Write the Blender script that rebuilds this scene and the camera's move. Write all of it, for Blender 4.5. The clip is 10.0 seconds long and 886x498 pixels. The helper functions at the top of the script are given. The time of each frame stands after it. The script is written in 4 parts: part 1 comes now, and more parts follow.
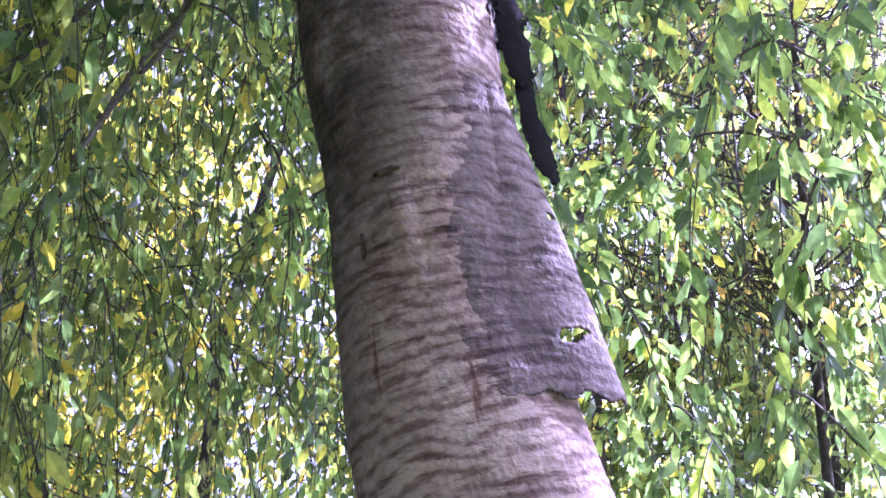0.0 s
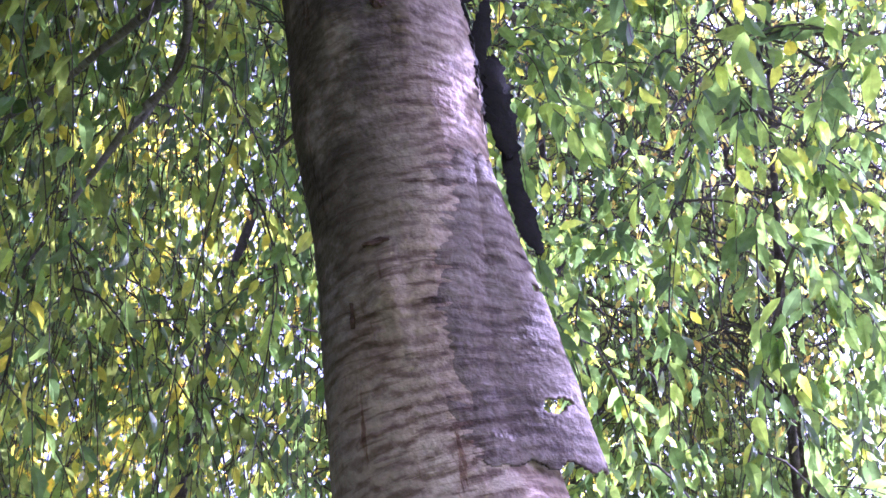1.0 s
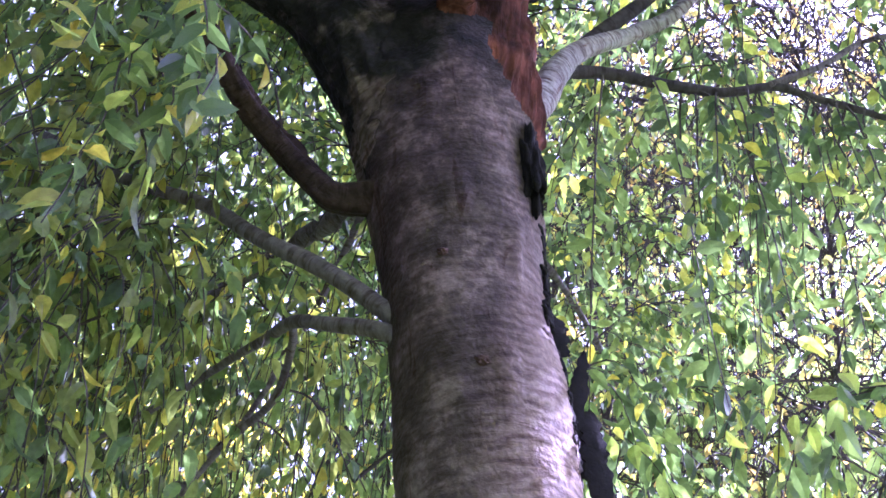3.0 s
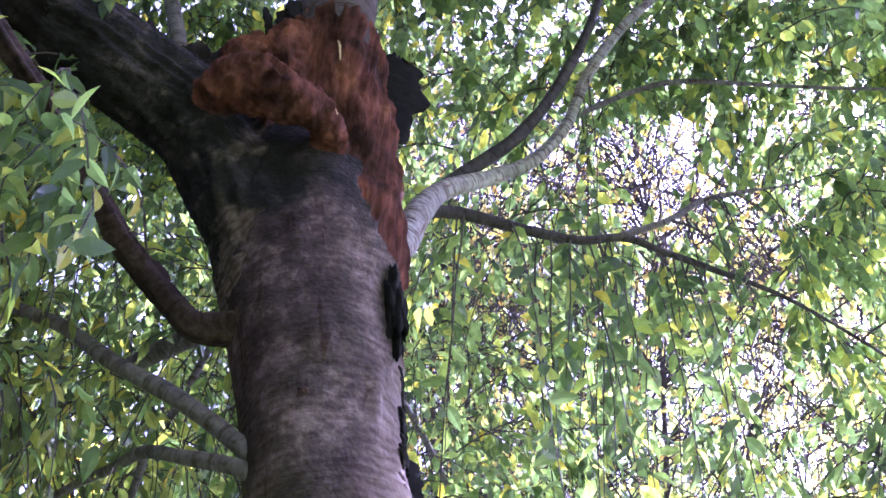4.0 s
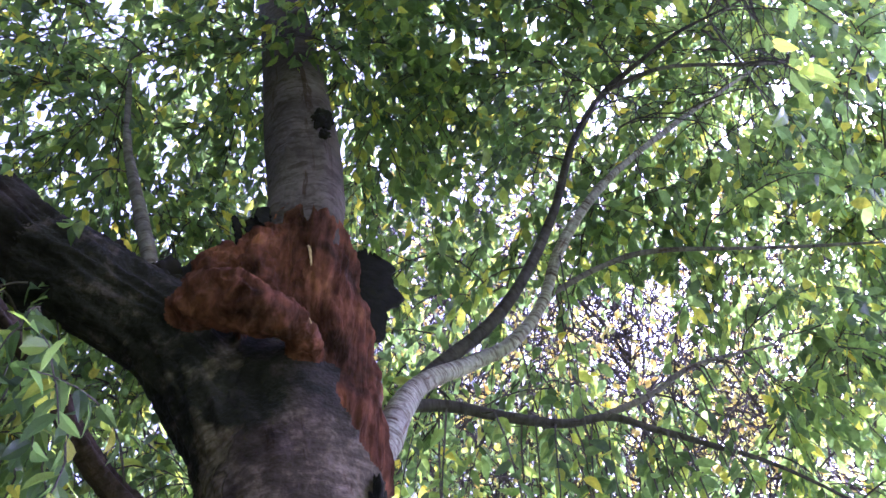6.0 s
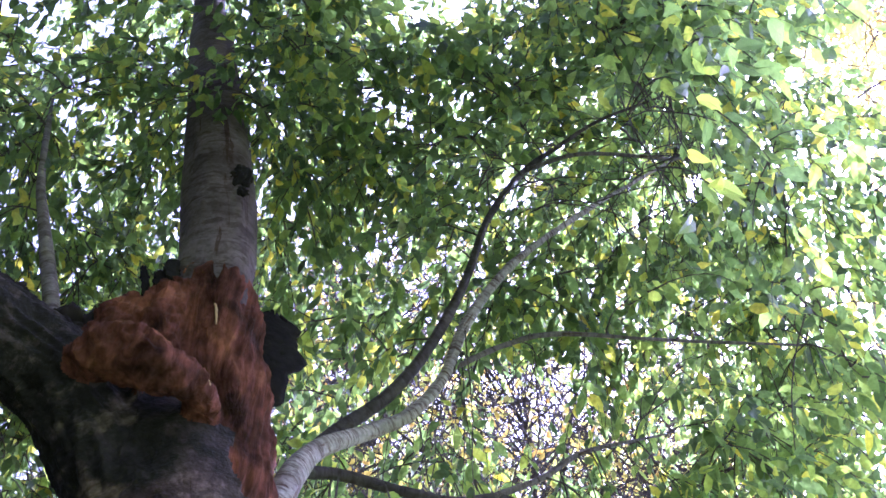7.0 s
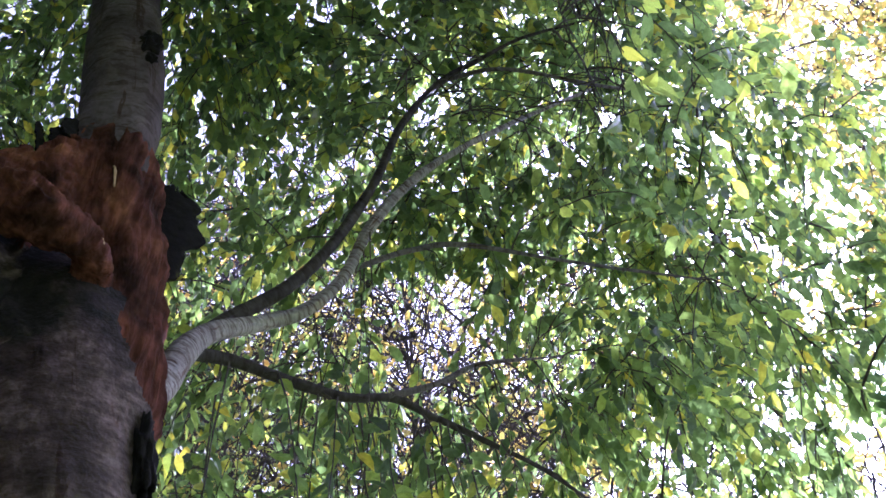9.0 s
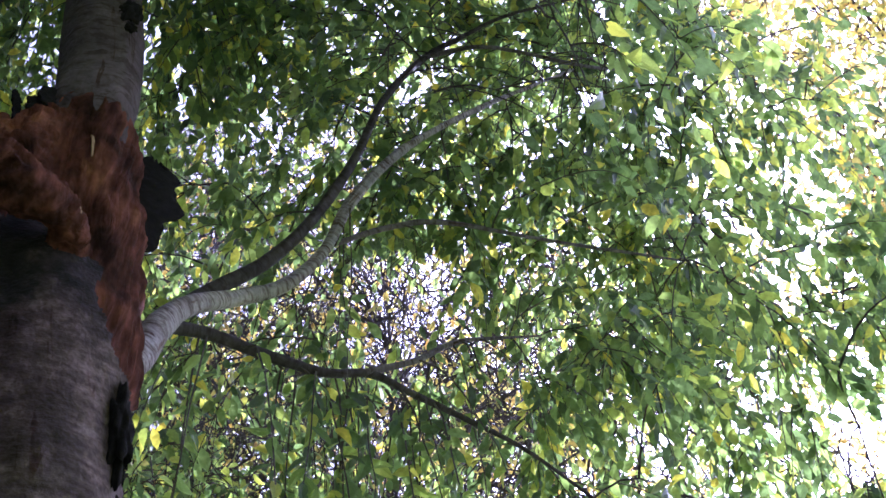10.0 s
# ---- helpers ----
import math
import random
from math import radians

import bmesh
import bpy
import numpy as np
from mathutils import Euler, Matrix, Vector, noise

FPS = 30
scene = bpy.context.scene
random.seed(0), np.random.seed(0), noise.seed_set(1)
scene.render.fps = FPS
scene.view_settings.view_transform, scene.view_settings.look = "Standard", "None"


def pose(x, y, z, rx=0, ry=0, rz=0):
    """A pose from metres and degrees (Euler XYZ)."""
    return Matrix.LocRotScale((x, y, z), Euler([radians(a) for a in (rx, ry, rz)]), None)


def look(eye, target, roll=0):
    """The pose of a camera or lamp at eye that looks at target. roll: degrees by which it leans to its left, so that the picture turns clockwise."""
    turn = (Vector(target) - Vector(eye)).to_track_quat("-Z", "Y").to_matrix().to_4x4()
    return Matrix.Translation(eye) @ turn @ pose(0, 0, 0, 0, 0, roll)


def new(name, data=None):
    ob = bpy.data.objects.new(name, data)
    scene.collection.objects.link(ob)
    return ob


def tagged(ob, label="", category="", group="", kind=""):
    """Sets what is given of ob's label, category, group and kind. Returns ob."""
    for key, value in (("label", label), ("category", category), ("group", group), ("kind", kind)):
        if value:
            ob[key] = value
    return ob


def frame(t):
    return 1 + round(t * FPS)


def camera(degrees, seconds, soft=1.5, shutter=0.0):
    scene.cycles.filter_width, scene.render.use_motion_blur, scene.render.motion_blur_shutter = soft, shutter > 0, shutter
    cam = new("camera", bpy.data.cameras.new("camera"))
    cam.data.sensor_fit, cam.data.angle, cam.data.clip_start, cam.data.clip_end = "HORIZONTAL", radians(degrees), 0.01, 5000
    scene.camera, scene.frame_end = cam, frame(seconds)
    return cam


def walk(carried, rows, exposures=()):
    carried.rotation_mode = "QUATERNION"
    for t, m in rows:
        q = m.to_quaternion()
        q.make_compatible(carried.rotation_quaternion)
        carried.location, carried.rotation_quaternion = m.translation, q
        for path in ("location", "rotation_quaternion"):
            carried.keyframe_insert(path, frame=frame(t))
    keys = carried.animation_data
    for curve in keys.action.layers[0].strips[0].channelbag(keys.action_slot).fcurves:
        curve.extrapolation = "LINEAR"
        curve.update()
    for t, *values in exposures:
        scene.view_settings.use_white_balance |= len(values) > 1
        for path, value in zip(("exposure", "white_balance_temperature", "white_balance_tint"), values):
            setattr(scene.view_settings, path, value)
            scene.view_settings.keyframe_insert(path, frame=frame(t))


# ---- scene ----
# A leaning cherry tree seen from below: a handheld camera tilts up its trunk to the fork and turns to the limbs.
cam = camera(41.5, 10.0, soft=1.6)
PATH = [
    (0, (0.1344, 0.271, 1.42), (0.1883, 2.06, 2.3123), 2.12),
    (0.5, (0.1258, 0.2384, 1.4302), (0.183, 1.9961, 2.3827), 2.16),
    (1, (0.1134, 0.2158, 1.4382), (0.2032, 1.9689, 2.3966), 2.37),
    (1.5, (0.0909, 0.1695, 1.4587), (0.1819, 1.8935, 2.4684), 2.26),
    (2, (0.0749, 0.1455, 1.4796), (0.0877, 1.8191, 2.5746), 3.89),
    (2.5, (0.0497, 0.1373, 1.501), (0.0166, 1.7486, 2.6853), 6.15),
    (2.7, (0.0416, 0.1221, 1.5144), (-0.0108, 1.6742, 2.7746), 7.28),
    (3.8, (-0.0356, -0.0005, 1.5059), (0.0841, 1.4047, 2.9241), 5.67),
    (4, (-0.0373, 0.0028, 1.5319), (0.1572, 1.3413, 3.0052), 3.98),
    (4.5, (-0.0625, -0.0431, 1.5535), (0.0489, 1.2254, 3.0958), 4.87),
    (5, (-0.0712, -0.0528, 1.5579), (-0.0224, 1.2079, 3.1098), 6.05),
    (5.5, (-0.0409, -0.0603, 1.5951), (0.1276, 1.1345, 3.19), -0.83),
    (5.7, (-0.0427, -0.069, 1.6035), (0.1345, 1.1004, 3.2162), -1.07),
    (6.8, (-0.0399, -0.141, 1.665), (0.2401, 0.9296, 3.331), -1.74),
    (7, (-0.0546, -0.1563, 1.6397), (0.2695, 0.887, 3.3149), -2.24),
    (7.5, (-0.0385, -0.1114, 1.6098), (0.4192, 0.8537, 3.3006), -5.49),
    (8, (-0.039, -0.0715, 1.6055), (0.4484, 0.9027, 3.2828), -4.88),
    (8.5, (-0.0479, 0.0062, 1.6301), (0.4695, 1.0005, 3.2865), -5.32),
    (9, (-0.0491, 0.0455, 1.6345), (0.4723, 1.0909, 3.2579), -4.77),
    (9.5, (-0.0441, 0.0486, 1.6372), (0.5025, 1.0937, 3.2524), -5.56),
    (10, (-0.0435, 0.0727, 1.6315), (0.5195, 1.1233, 3.2375), -5.41),
]
EXPOSURES = [(0.0, 3.2, 4720, 57), (1.0, 3.15, 4720, 57), (2.5, 3.4, 4680, 59), (4.0, 3.45, 4680, 60), (5.5, 3.3, 4720, 56), (7.0, 3.25, 4680, 51), (7.5, 3.15, 4680, 51), (8.5, 2.5, 4780, 46), (10.0, 2.4, 4780, 47)]
walk(cam, [(t, look(eye, target, roll)) for t, eye, target, roll in PATH], EXPOSURES)

# ---------------------------------------------------------------- light
SUN_TO = Vector((0.84, 0.34, 0.78)).normalized()
world = bpy.data.worlds.new("sky")
scene.world = world
world.use_nodes = True
wn = world.node_tree
wn.nodes.clear()
sky = wn.nodes.new("ShaderNodeTexSky")
sky.sky_type = "NISHITA"
sky.sun_disc = False
sky.sun_elevation = math.asin(SUN_TO.z)
sky.sun_rotation = math.atan2(SUN_TO.x, SUN_TO.y)
sky.dust_density, sky.air_density, sky.ozone_density = 9.0, 0.35, 0.4
wb = wn.nodes.new("ShaderNodeBackground")
wb.inputs["Strength"].default_value = 0.125
wo = wn.nodes.new("ShaderNodeOutputWorld")
haze = wn.nodes.new("ShaderNodeHueSaturation")
haze.inputs["Saturation"].default_value = 0.4
wn.links.new(sky.outputs[0], haze.inputs["Color"])
wn.links.new(haze.outputs[0], wb.inputs["Color"])
wn.links.new(wb.outputs[0], wo.inputs["Surface"])
sun_data = bpy.data.lights.new("sun", "SUN")
sun_data.energy, sun_data.angle, sun_data.color = 5.0, radians(0.6), (1.0, 0.93, 0.82)
sun = new("sun", sun_data)
sun.matrix_world = look(SUN_TO * 30, (0, 0, 0))


# ---------------------------------------------------------------- materials
def nodes_of(name):
    mat = bpy.data.materials.new(name)
    mat.use_nodes = True
    nt = mat.node_tree
    nt.nodes.clear()
    out = nt.nodes.new("ShaderNodeOutputMaterial")

    def node(kind, **sets):
        n = nt.nodes.new(kind)
        for key, value in sets.items():
            n.inputs[key.replace("_", " ")].default_value = value
        return n

    def link(a, b):
        nt.links.new(a, b)
    return mat, nt, out, node, link


def ramp_of(node, stops):
    r = node("ShaderNodeValToRGB")
    els = r.color_ramp.elements
    els[0].position, els[0].color = stops[0][0], (*stops[0][1], 1)
    els[1].position, els[1].color = stops[-1][0], (*stops[-1][1], 1)
    for pos, col in stops[1:-1]:
        e = els.new(pos)
        e.color = (*col, 1)
    return r


def mix_of(node, nt, mode, fac=1.0):
    m = nt.nodes.new("ShaderNodeMix")
    m.data_type, m.blend_type = "RGBA", mode
    m.inputs[0].default_value = fac
    return m


def bark_material(name, stops, band=26.0, rough=0.75, relief=0.5, bands=0.75, upper=None, regular=0.07):
    """Smooth cherry bark: stretched bands and short dark lenticels across the stem, blotches and fine grain."""
    mat, nt, out, node, link = nodes_of(name)
    at = nt.nodes.new("ShaderNodeAttribute")
    at.attribute_name = "bark"
    blotch = node("ShaderNodeTexNoise", Scale=4.5, Detail=7.0, Roughness=0.68)
    base = ramp_of(node, stops)
    squash = nt.nodes.new("ShaderNodeMapping")
    squash.inputs["Scale"].default_value = (11.0, 11.0, band)
    link(at.outputs["Vector"], squash.inputs["Vector"])
    link(at.outputs["Vector"], blotch.inputs["Vector"])
    rings = node("ShaderNodeTexNoise", Scale=1.5, Detail=4.0, Roughness=0.58, Distortion=0.7)
    drift = node("ShaderNodeTexNoise", Scale=3.2, Detail=3.0)
    link(at.outputs["Vector"], drift.inputs["Vector"])
    shift = nt.nodes.new("ShaderNodeVectorMath")
    shift.operation = "MULTIPLY_ADD"
    link(drift.outputs["Color"], shift.inputs[0])
    shift.inputs[1].default_value = (0.6, 0.6, 2.5)
    link(squash.outputs[0], shift.inputs[2])
    link(shift.outputs[0], rings.inputs["Vector"])
    patch = node("ShaderNodeTexNoise", Scale=5.0, Detail=4.0, Roughness=0.6)
    worn = nt.nodes.new("ShaderNodeMapping")
    worn.inputs["Scale"].default_value = (1.0, 1.0, 2.6)
    worn.inputs["Location"].default_value = (3.1, 1.7, 0.4)
    link(at.outputs["Vector"], worn.inputs["Vector"])
    link(worn.outputs[0], patch.inputs["Vector"])
    ringed = nt.nodes.new("ShaderNodeMapRange")
    ringed.inputs["From Min"].default_value, ringed.inputs["From Max"].default_value = 0.36, 0.62
    ringed.inputs["To Min"].default_value, ringed.inputs["To Max"].default_value = 0.55 * bands, bands
    link(patch.outputs["Fac"], ringed.inputs["Value"])
    ring_fac = ringed.outputs[0]
    wave = node("ShaderNodeTexWave", Scale=0.45 * band, Distortion=8.0, Detail=3.0, Detail_Scale=0.75)
    wave.bands_direction = "Z"
    link(at.outputs["Vector"], wave.inputs["Vector"])
    broken = nt.nodes.new("ShaderNodeMix")
    broken.inputs[0].default_value = regular
    link(rings.outputs["Fac"], broken.inputs[2])
    link(wave.outputs["Fac"], broken.inputs[3])
    dark = ramp_of(node, [(0.34, (0.24, 0.15, 0.14)), (0.42, (0.55, 0.45, 0.44)), (0.49, (0.96, 0.93, 0.93)), (0.68, (1.28, 1.25, 1.25))])
    link(broken.outputs[0], dark.inputs["Fac"])
    lent = nt.nodes.new("ShaderNodeMapping")
    lent.inputs["Scale"].default_value = (16.0, 16.0, 120.0)
    link(at.outputs["Vector"], lent.inputs["Vector"])
    dots = node("ShaderNodeTexNoise", Scale=1.0, Detail=2.0)
    link(lent.outputs[0], dots.inputs["Vector"])
    spot = ramp_of(node, [(0.0, (0.32, 0.26, 0.23)), (0.33, (0.42, 0.35, 0.32)), (0.42, (1.0, 1.0, 1.0))])
    link(dots.outputs["Fac"], spot.inputs["Fac"])
    grain = node("ShaderNodeTexNoise", Scale=90.0, Detail=4.0)
    link(at.outputs["Vector"], grain.inputs["Vector"])
    gr = ramp_of(node, [(0.3, (0.78, 0.78, 0.78)), (0.7, (1.15, 1.15, 1.15))])
    link(grain.outputs["Fac"], gr.inputs["Fac"])
    link(blotch.outputs["Fac"], base.inputs["Fac"])
    last = base.outputs["Color"]
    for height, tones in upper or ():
        # darker, mottled bark above the ringed part of the stem and further down its left, with a ragged border
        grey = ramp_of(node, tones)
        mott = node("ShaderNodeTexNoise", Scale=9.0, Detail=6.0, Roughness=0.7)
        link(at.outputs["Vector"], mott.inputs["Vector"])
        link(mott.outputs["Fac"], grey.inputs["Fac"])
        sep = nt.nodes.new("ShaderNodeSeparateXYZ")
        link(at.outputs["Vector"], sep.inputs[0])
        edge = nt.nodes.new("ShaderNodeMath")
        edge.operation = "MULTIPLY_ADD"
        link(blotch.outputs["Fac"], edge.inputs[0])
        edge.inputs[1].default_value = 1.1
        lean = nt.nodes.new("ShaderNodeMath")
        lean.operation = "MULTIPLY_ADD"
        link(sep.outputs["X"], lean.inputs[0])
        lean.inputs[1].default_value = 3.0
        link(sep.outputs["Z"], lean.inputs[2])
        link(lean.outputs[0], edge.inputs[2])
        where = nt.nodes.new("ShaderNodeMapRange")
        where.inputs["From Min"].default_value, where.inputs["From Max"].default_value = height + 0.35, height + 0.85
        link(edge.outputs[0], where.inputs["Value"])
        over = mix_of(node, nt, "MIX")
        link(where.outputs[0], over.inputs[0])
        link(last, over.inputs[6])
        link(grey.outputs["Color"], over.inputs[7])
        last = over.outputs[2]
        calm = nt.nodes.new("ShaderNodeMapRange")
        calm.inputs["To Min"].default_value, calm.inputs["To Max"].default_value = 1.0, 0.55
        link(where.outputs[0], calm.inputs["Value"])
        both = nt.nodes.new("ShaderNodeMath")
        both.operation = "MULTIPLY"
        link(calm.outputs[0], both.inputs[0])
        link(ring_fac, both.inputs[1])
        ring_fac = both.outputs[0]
    tear = nt.nodes.new("ShaderNodeMapping")
    tear.inputs["Scale"].default_value = (24.0, 24.0, 3.5)
    link(at.outputs["Vector"], tear.inputs["Vector"])
    cracks = node("ShaderNodeTexNoise", Scale=1.0, Detail=5.0, Roughness=0.6, Distortion=0.8)
    link(tear.outputs[0], cracks.inputs["Vector"])
    torn = ramp_of(node, [(0.0, (0.25, 0.17, 0.14)), (0.325, (0.45, 0.30, 0.25)), (0.375, (1.0, 0.95, 0.93)), (0.62, (1.0, 1.0, 1.0)), (0.75, (1.1, 1.0, 0.95))])
    link(cracks.outputs["Fac"], torn.inputs["Fac"])
    for src, fac in ((dark, bands), (spot, 0.8), (torn, 0.9), (gr, 1.0)):
        m = mix_of(node, nt, "MULTIPLY", fac)
        if src is dark or src is spot:
            link(ring_fac, m.inputs[0])
        link(last, m.inputs[6])
        link(src.outputs["Color"], m.inputs[7])
        last = m.outputs[2]
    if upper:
        # blackens the fork's dark limb bark and paints in the hollow's shade, soft and mottled at its border
        painted_dark = nt.nodes.new("ShaderNodeAttribute")
        painted_dark.attribute_name = "painted_dark"
        dark_tones = ramp_of(node, [(0.3, (0.006, 0.0045, 0.005)), (0.5, (0.014, 0.011, 0.012)), (0.66, (0.034, 0.027, 0.028)), (0.8, (0.09, 0.07, 0.07))])
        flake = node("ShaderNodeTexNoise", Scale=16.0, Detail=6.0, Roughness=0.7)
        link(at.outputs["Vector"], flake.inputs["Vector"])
        link(flake.outputs["Fac"], dark_tones.inputs["Fac"])
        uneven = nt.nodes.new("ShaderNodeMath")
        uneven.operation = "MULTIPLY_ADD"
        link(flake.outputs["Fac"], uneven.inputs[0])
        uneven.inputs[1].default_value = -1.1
        link(painted_dark.outputs["Fac"], uneven.inputs[2])
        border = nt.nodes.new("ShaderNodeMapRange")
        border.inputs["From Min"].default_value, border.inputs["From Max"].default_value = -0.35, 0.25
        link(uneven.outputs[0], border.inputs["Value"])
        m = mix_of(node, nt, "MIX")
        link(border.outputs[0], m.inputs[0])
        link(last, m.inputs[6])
        link(dark_tones.outputs["Color"], m.inputs[7])
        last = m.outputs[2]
    b = node("ShaderNodeBsdfPrincipled", Roughness=rough, Specular_IOR_Level=0.15)
    link(last, b.inputs["Base Color"])
    hsum = nt.nodes.new("ShaderNodeMath")
    hsum.operation = "MULTIPLY_ADD"
    link(broken.outputs[0], hsum.inputs[0])
    link(ring_fac, hsum.inputs[1])
    link(grain.outputs["Fac"], hsum.inputs[2])
    bump = node("ShaderNodeBump", Strength=relief, Distance=0.006)
    link(hsum.outputs[0], bump.inputs["Height"])
    link(bump.outputs[0], b.inputs["Normal"])
    link(b.outputs[0], out.inputs["Surface"])
    return mat


def wood_material():
    """Torn heartwood: rust-red fibres, crumbly, with ochre and dark rot."""
    mat, nt, out, node, link = nodes_of("torn_heartwood")
    tc = nt.nodes.new("ShaderNodeTexCoord")
    st = nt.nodes.new("ShaderNodeMapping")
    st.inputs["Scale"].default_value = (30.0, 30.0, 5.0)
    link(tc.outputs["Object"], st.inputs["Vector"])
    fib = node("ShaderNodeTexNoise", Scale=1.0, Detail=8.0, Roughness=0.65, Distortion=0.6)
    link(st.outputs[0], fib.inputs["Vector"])
    big = node("ShaderNodeTexNoise", Scale=7.0, Detail=5.0, Roughness=0.6)
    link(tc.outputs["Object"], big.inputs["Vector"])
    c1 = ramp_of(node, [(0.34, (0.030, 0.013, 0.010)), (0.46, (0.082, 0.031, 0.023)), (0.58, (0.135, 0.050, 0.034)), (0.74, (0.26, 0.108, 0.060))])
    link(big.outputs["Fac"], c1.inputs["Fac"])
    c2 = ramp_of(node, [(0.32, (0.35, 0.30, 0.28)), (0.5, (0.9, 0.88, 0.85)), (0.68, (1.5, 1.4, 1.25))])
    link(fib.outputs["Fac"], c2.inputs["Fac"])
    m = mix_of(node, nt, "MULTIPLY", 1.0)
    link(c1.outputs["Color"], m.inputs[6])
    link(c2.outputs["Color"], m.inputs[7])
    b = node("ShaderNodeBsdfPrincipled", Roughness=0.95, Specular_IOR_Level=0.1)
    link(m.outputs[2], b.inputs["Base Color"])
    bump = node("ShaderNodeBump", Strength=1.0, Distance=0.02)
    link(fib.outputs["Fac"], bump.inputs["Height"])
    link(bump.outputs[0], b.inputs["Normal"])
    link(b.outputs[0], out.inputs["Surface"])
    return mat


def plain_material(name, dark, light, scale=20.0, rough=0.8):
    mat, nt, out, node, link = nodes_of(name)
    tc = nt.nodes.new("ShaderNodeTexCoord")
    n = node("ShaderNodeTexNoise", Scale=scale, Detail=6.0, Roughness=0.65)
    link(tc.outputs["Object"], n.inputs["Vector"])
    r = ramp_of(node, [(0.3, dark), (0.7, light)])
    link(n.outputs["Fac"], r.inputs["Fac"])
    b = node("ShaderNodeBsdfPrincipled", Roughness=rough, Specular_IOR_Level=0.15)
    link(r.outputs["Color"], b.inputs["Base Color"])
    bump = node("ShaderNodeBump", Strength=0.5, Distance=0.01)
    link(n.outputs["Fac"], bump.inputs["Height"])
    link(bump.outputs[0], b.inputs["Normal"])
    link(b.outputs[0], out.inputs["Surface"])
    return mat


def leaf_material(name, stops, single=False, through_light=0.64):
    """Thin leaf: waxy top, light shining through; each leaf with its own tone."""
    mat, nt, out, node, link = nodes_of(name)
    if single:
        rnd = nt.nodes.new("ShaderNodeObjectInfo").outputs["Random"]
    else:
        rnd = nt.nodes.new("ShaderNodeNewGeometry").outputs["Random Per Island"]
    tone = ramp_of(node, stops)
    link(rnd, tone.inputs["Fac"])
    tc = nt.nodes.new("ShaderNodeTexCoord")
    n = node("ShaderNodeTexNoise", Scale=60.0, Detail=3.0)
    link(tc.outputs["Object"], n.inputs["Vector"])
    v = ramp_of(node, [(0.3, (0.75, 0.75, 0.75)), (0.7, (1.2, 1.2, 1.2))])
    link(n.outputs["Fac"], v.inputs["Fac"])
    m = mix_of(node, nt, "MULTIPLY", 1.0)
    link(tone.outputs["Color"], m.inputs[6])
    link(v.outputs["Color"], m.inputs[7])
    b = node("ShaderNodeBsdfPrincipled", Roughness=0.42, Specular_IOR_Level=0.5)
    link(m.outputs[2], b.inputs["Base Color"])
    tr = node("ShaderNodeBsdfTranslucent")
    warm = mix_of(node, nt, "MULTIPLY", 1.0)
    warm.inputs[7].default_value = (3.3, 3.45, 1.6, 1)
    link(m.outputs[2], warm.inputs[6])
    link(warm.outputs[2], tr.inputs["Color"])
    mx = nt.nodes.new("ShaderNodeMixShader")
    mx.inputs[0].default_value = through_light
    link(b.outputs[0], mx.inputs[1])
    link(tr.outputs[0], mx.inputs[2])
    link(mx.outputs[0], out.inputs["Surface"])
    return mat


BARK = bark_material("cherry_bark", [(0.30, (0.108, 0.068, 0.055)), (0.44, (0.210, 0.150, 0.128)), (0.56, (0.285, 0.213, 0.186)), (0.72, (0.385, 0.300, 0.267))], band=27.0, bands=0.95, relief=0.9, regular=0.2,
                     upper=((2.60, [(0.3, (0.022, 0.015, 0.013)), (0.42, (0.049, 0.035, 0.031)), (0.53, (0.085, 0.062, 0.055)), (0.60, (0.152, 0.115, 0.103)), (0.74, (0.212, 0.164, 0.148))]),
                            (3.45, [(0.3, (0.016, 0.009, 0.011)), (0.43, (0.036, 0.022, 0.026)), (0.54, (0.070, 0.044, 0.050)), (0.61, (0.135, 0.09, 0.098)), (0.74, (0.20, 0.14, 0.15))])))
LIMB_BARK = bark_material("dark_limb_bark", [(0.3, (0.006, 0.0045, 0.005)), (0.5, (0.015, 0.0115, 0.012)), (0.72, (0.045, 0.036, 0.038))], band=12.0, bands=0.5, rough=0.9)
STEM_BARK = bark_material("grey_stem_bark", [(0.3, (0.042, 0.031, 0.034)), (0.5, (0.085, 0.066, 0.072)), (0.72, (0.15, 0.122, 0.131))], band=20.0)
GREY_BARK = bark_material("grey_limb_bark", [(0.3, (0.08, 0.07, 0.0737)), (0.5, (0.14, 0.122, 0.129)), (0.72, (0.21, 0.19, 0.201))], band=30.0)
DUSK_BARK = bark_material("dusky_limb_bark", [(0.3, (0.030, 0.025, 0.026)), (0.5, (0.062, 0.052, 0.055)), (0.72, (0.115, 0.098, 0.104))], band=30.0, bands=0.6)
# the sun on this silvery limb is painted in as paler, contrasty bark
SILVER_BARK = bark_material("sun_paled_limb_bark", [(0.3, (0.2, 0.17, 0.176)), (0.5, (0.34, 0.31, 0.329)), (0.72, (0.46, 0.43, 0.456))], band=44.0, bands=1.0, relief=0.8)
RED_BARK = bark_material("red_limb_bark", [(0.3, (0.014, 0.009, 0.009)), (0.5, (0.036, 0.022, 0.020)), (0.72, (0.085, 0.052, 0.046))], band=20.0, relief=0.9)
# trunk bark in darker tones, with the loose plate's shade put into the colour
FLAP_BARK = bark_material("shaded_plate_bark", [(0.3, (0.062, 0.044, 0.041)), (0.45, (0.108, 0.080, 0.075)), (0.58, (0.148, 0.113, 0.106)), (0.74, (0.215, 0.168, 0.156))], band=27.0, bands=0.8, relief=0.9, regular=0.2)
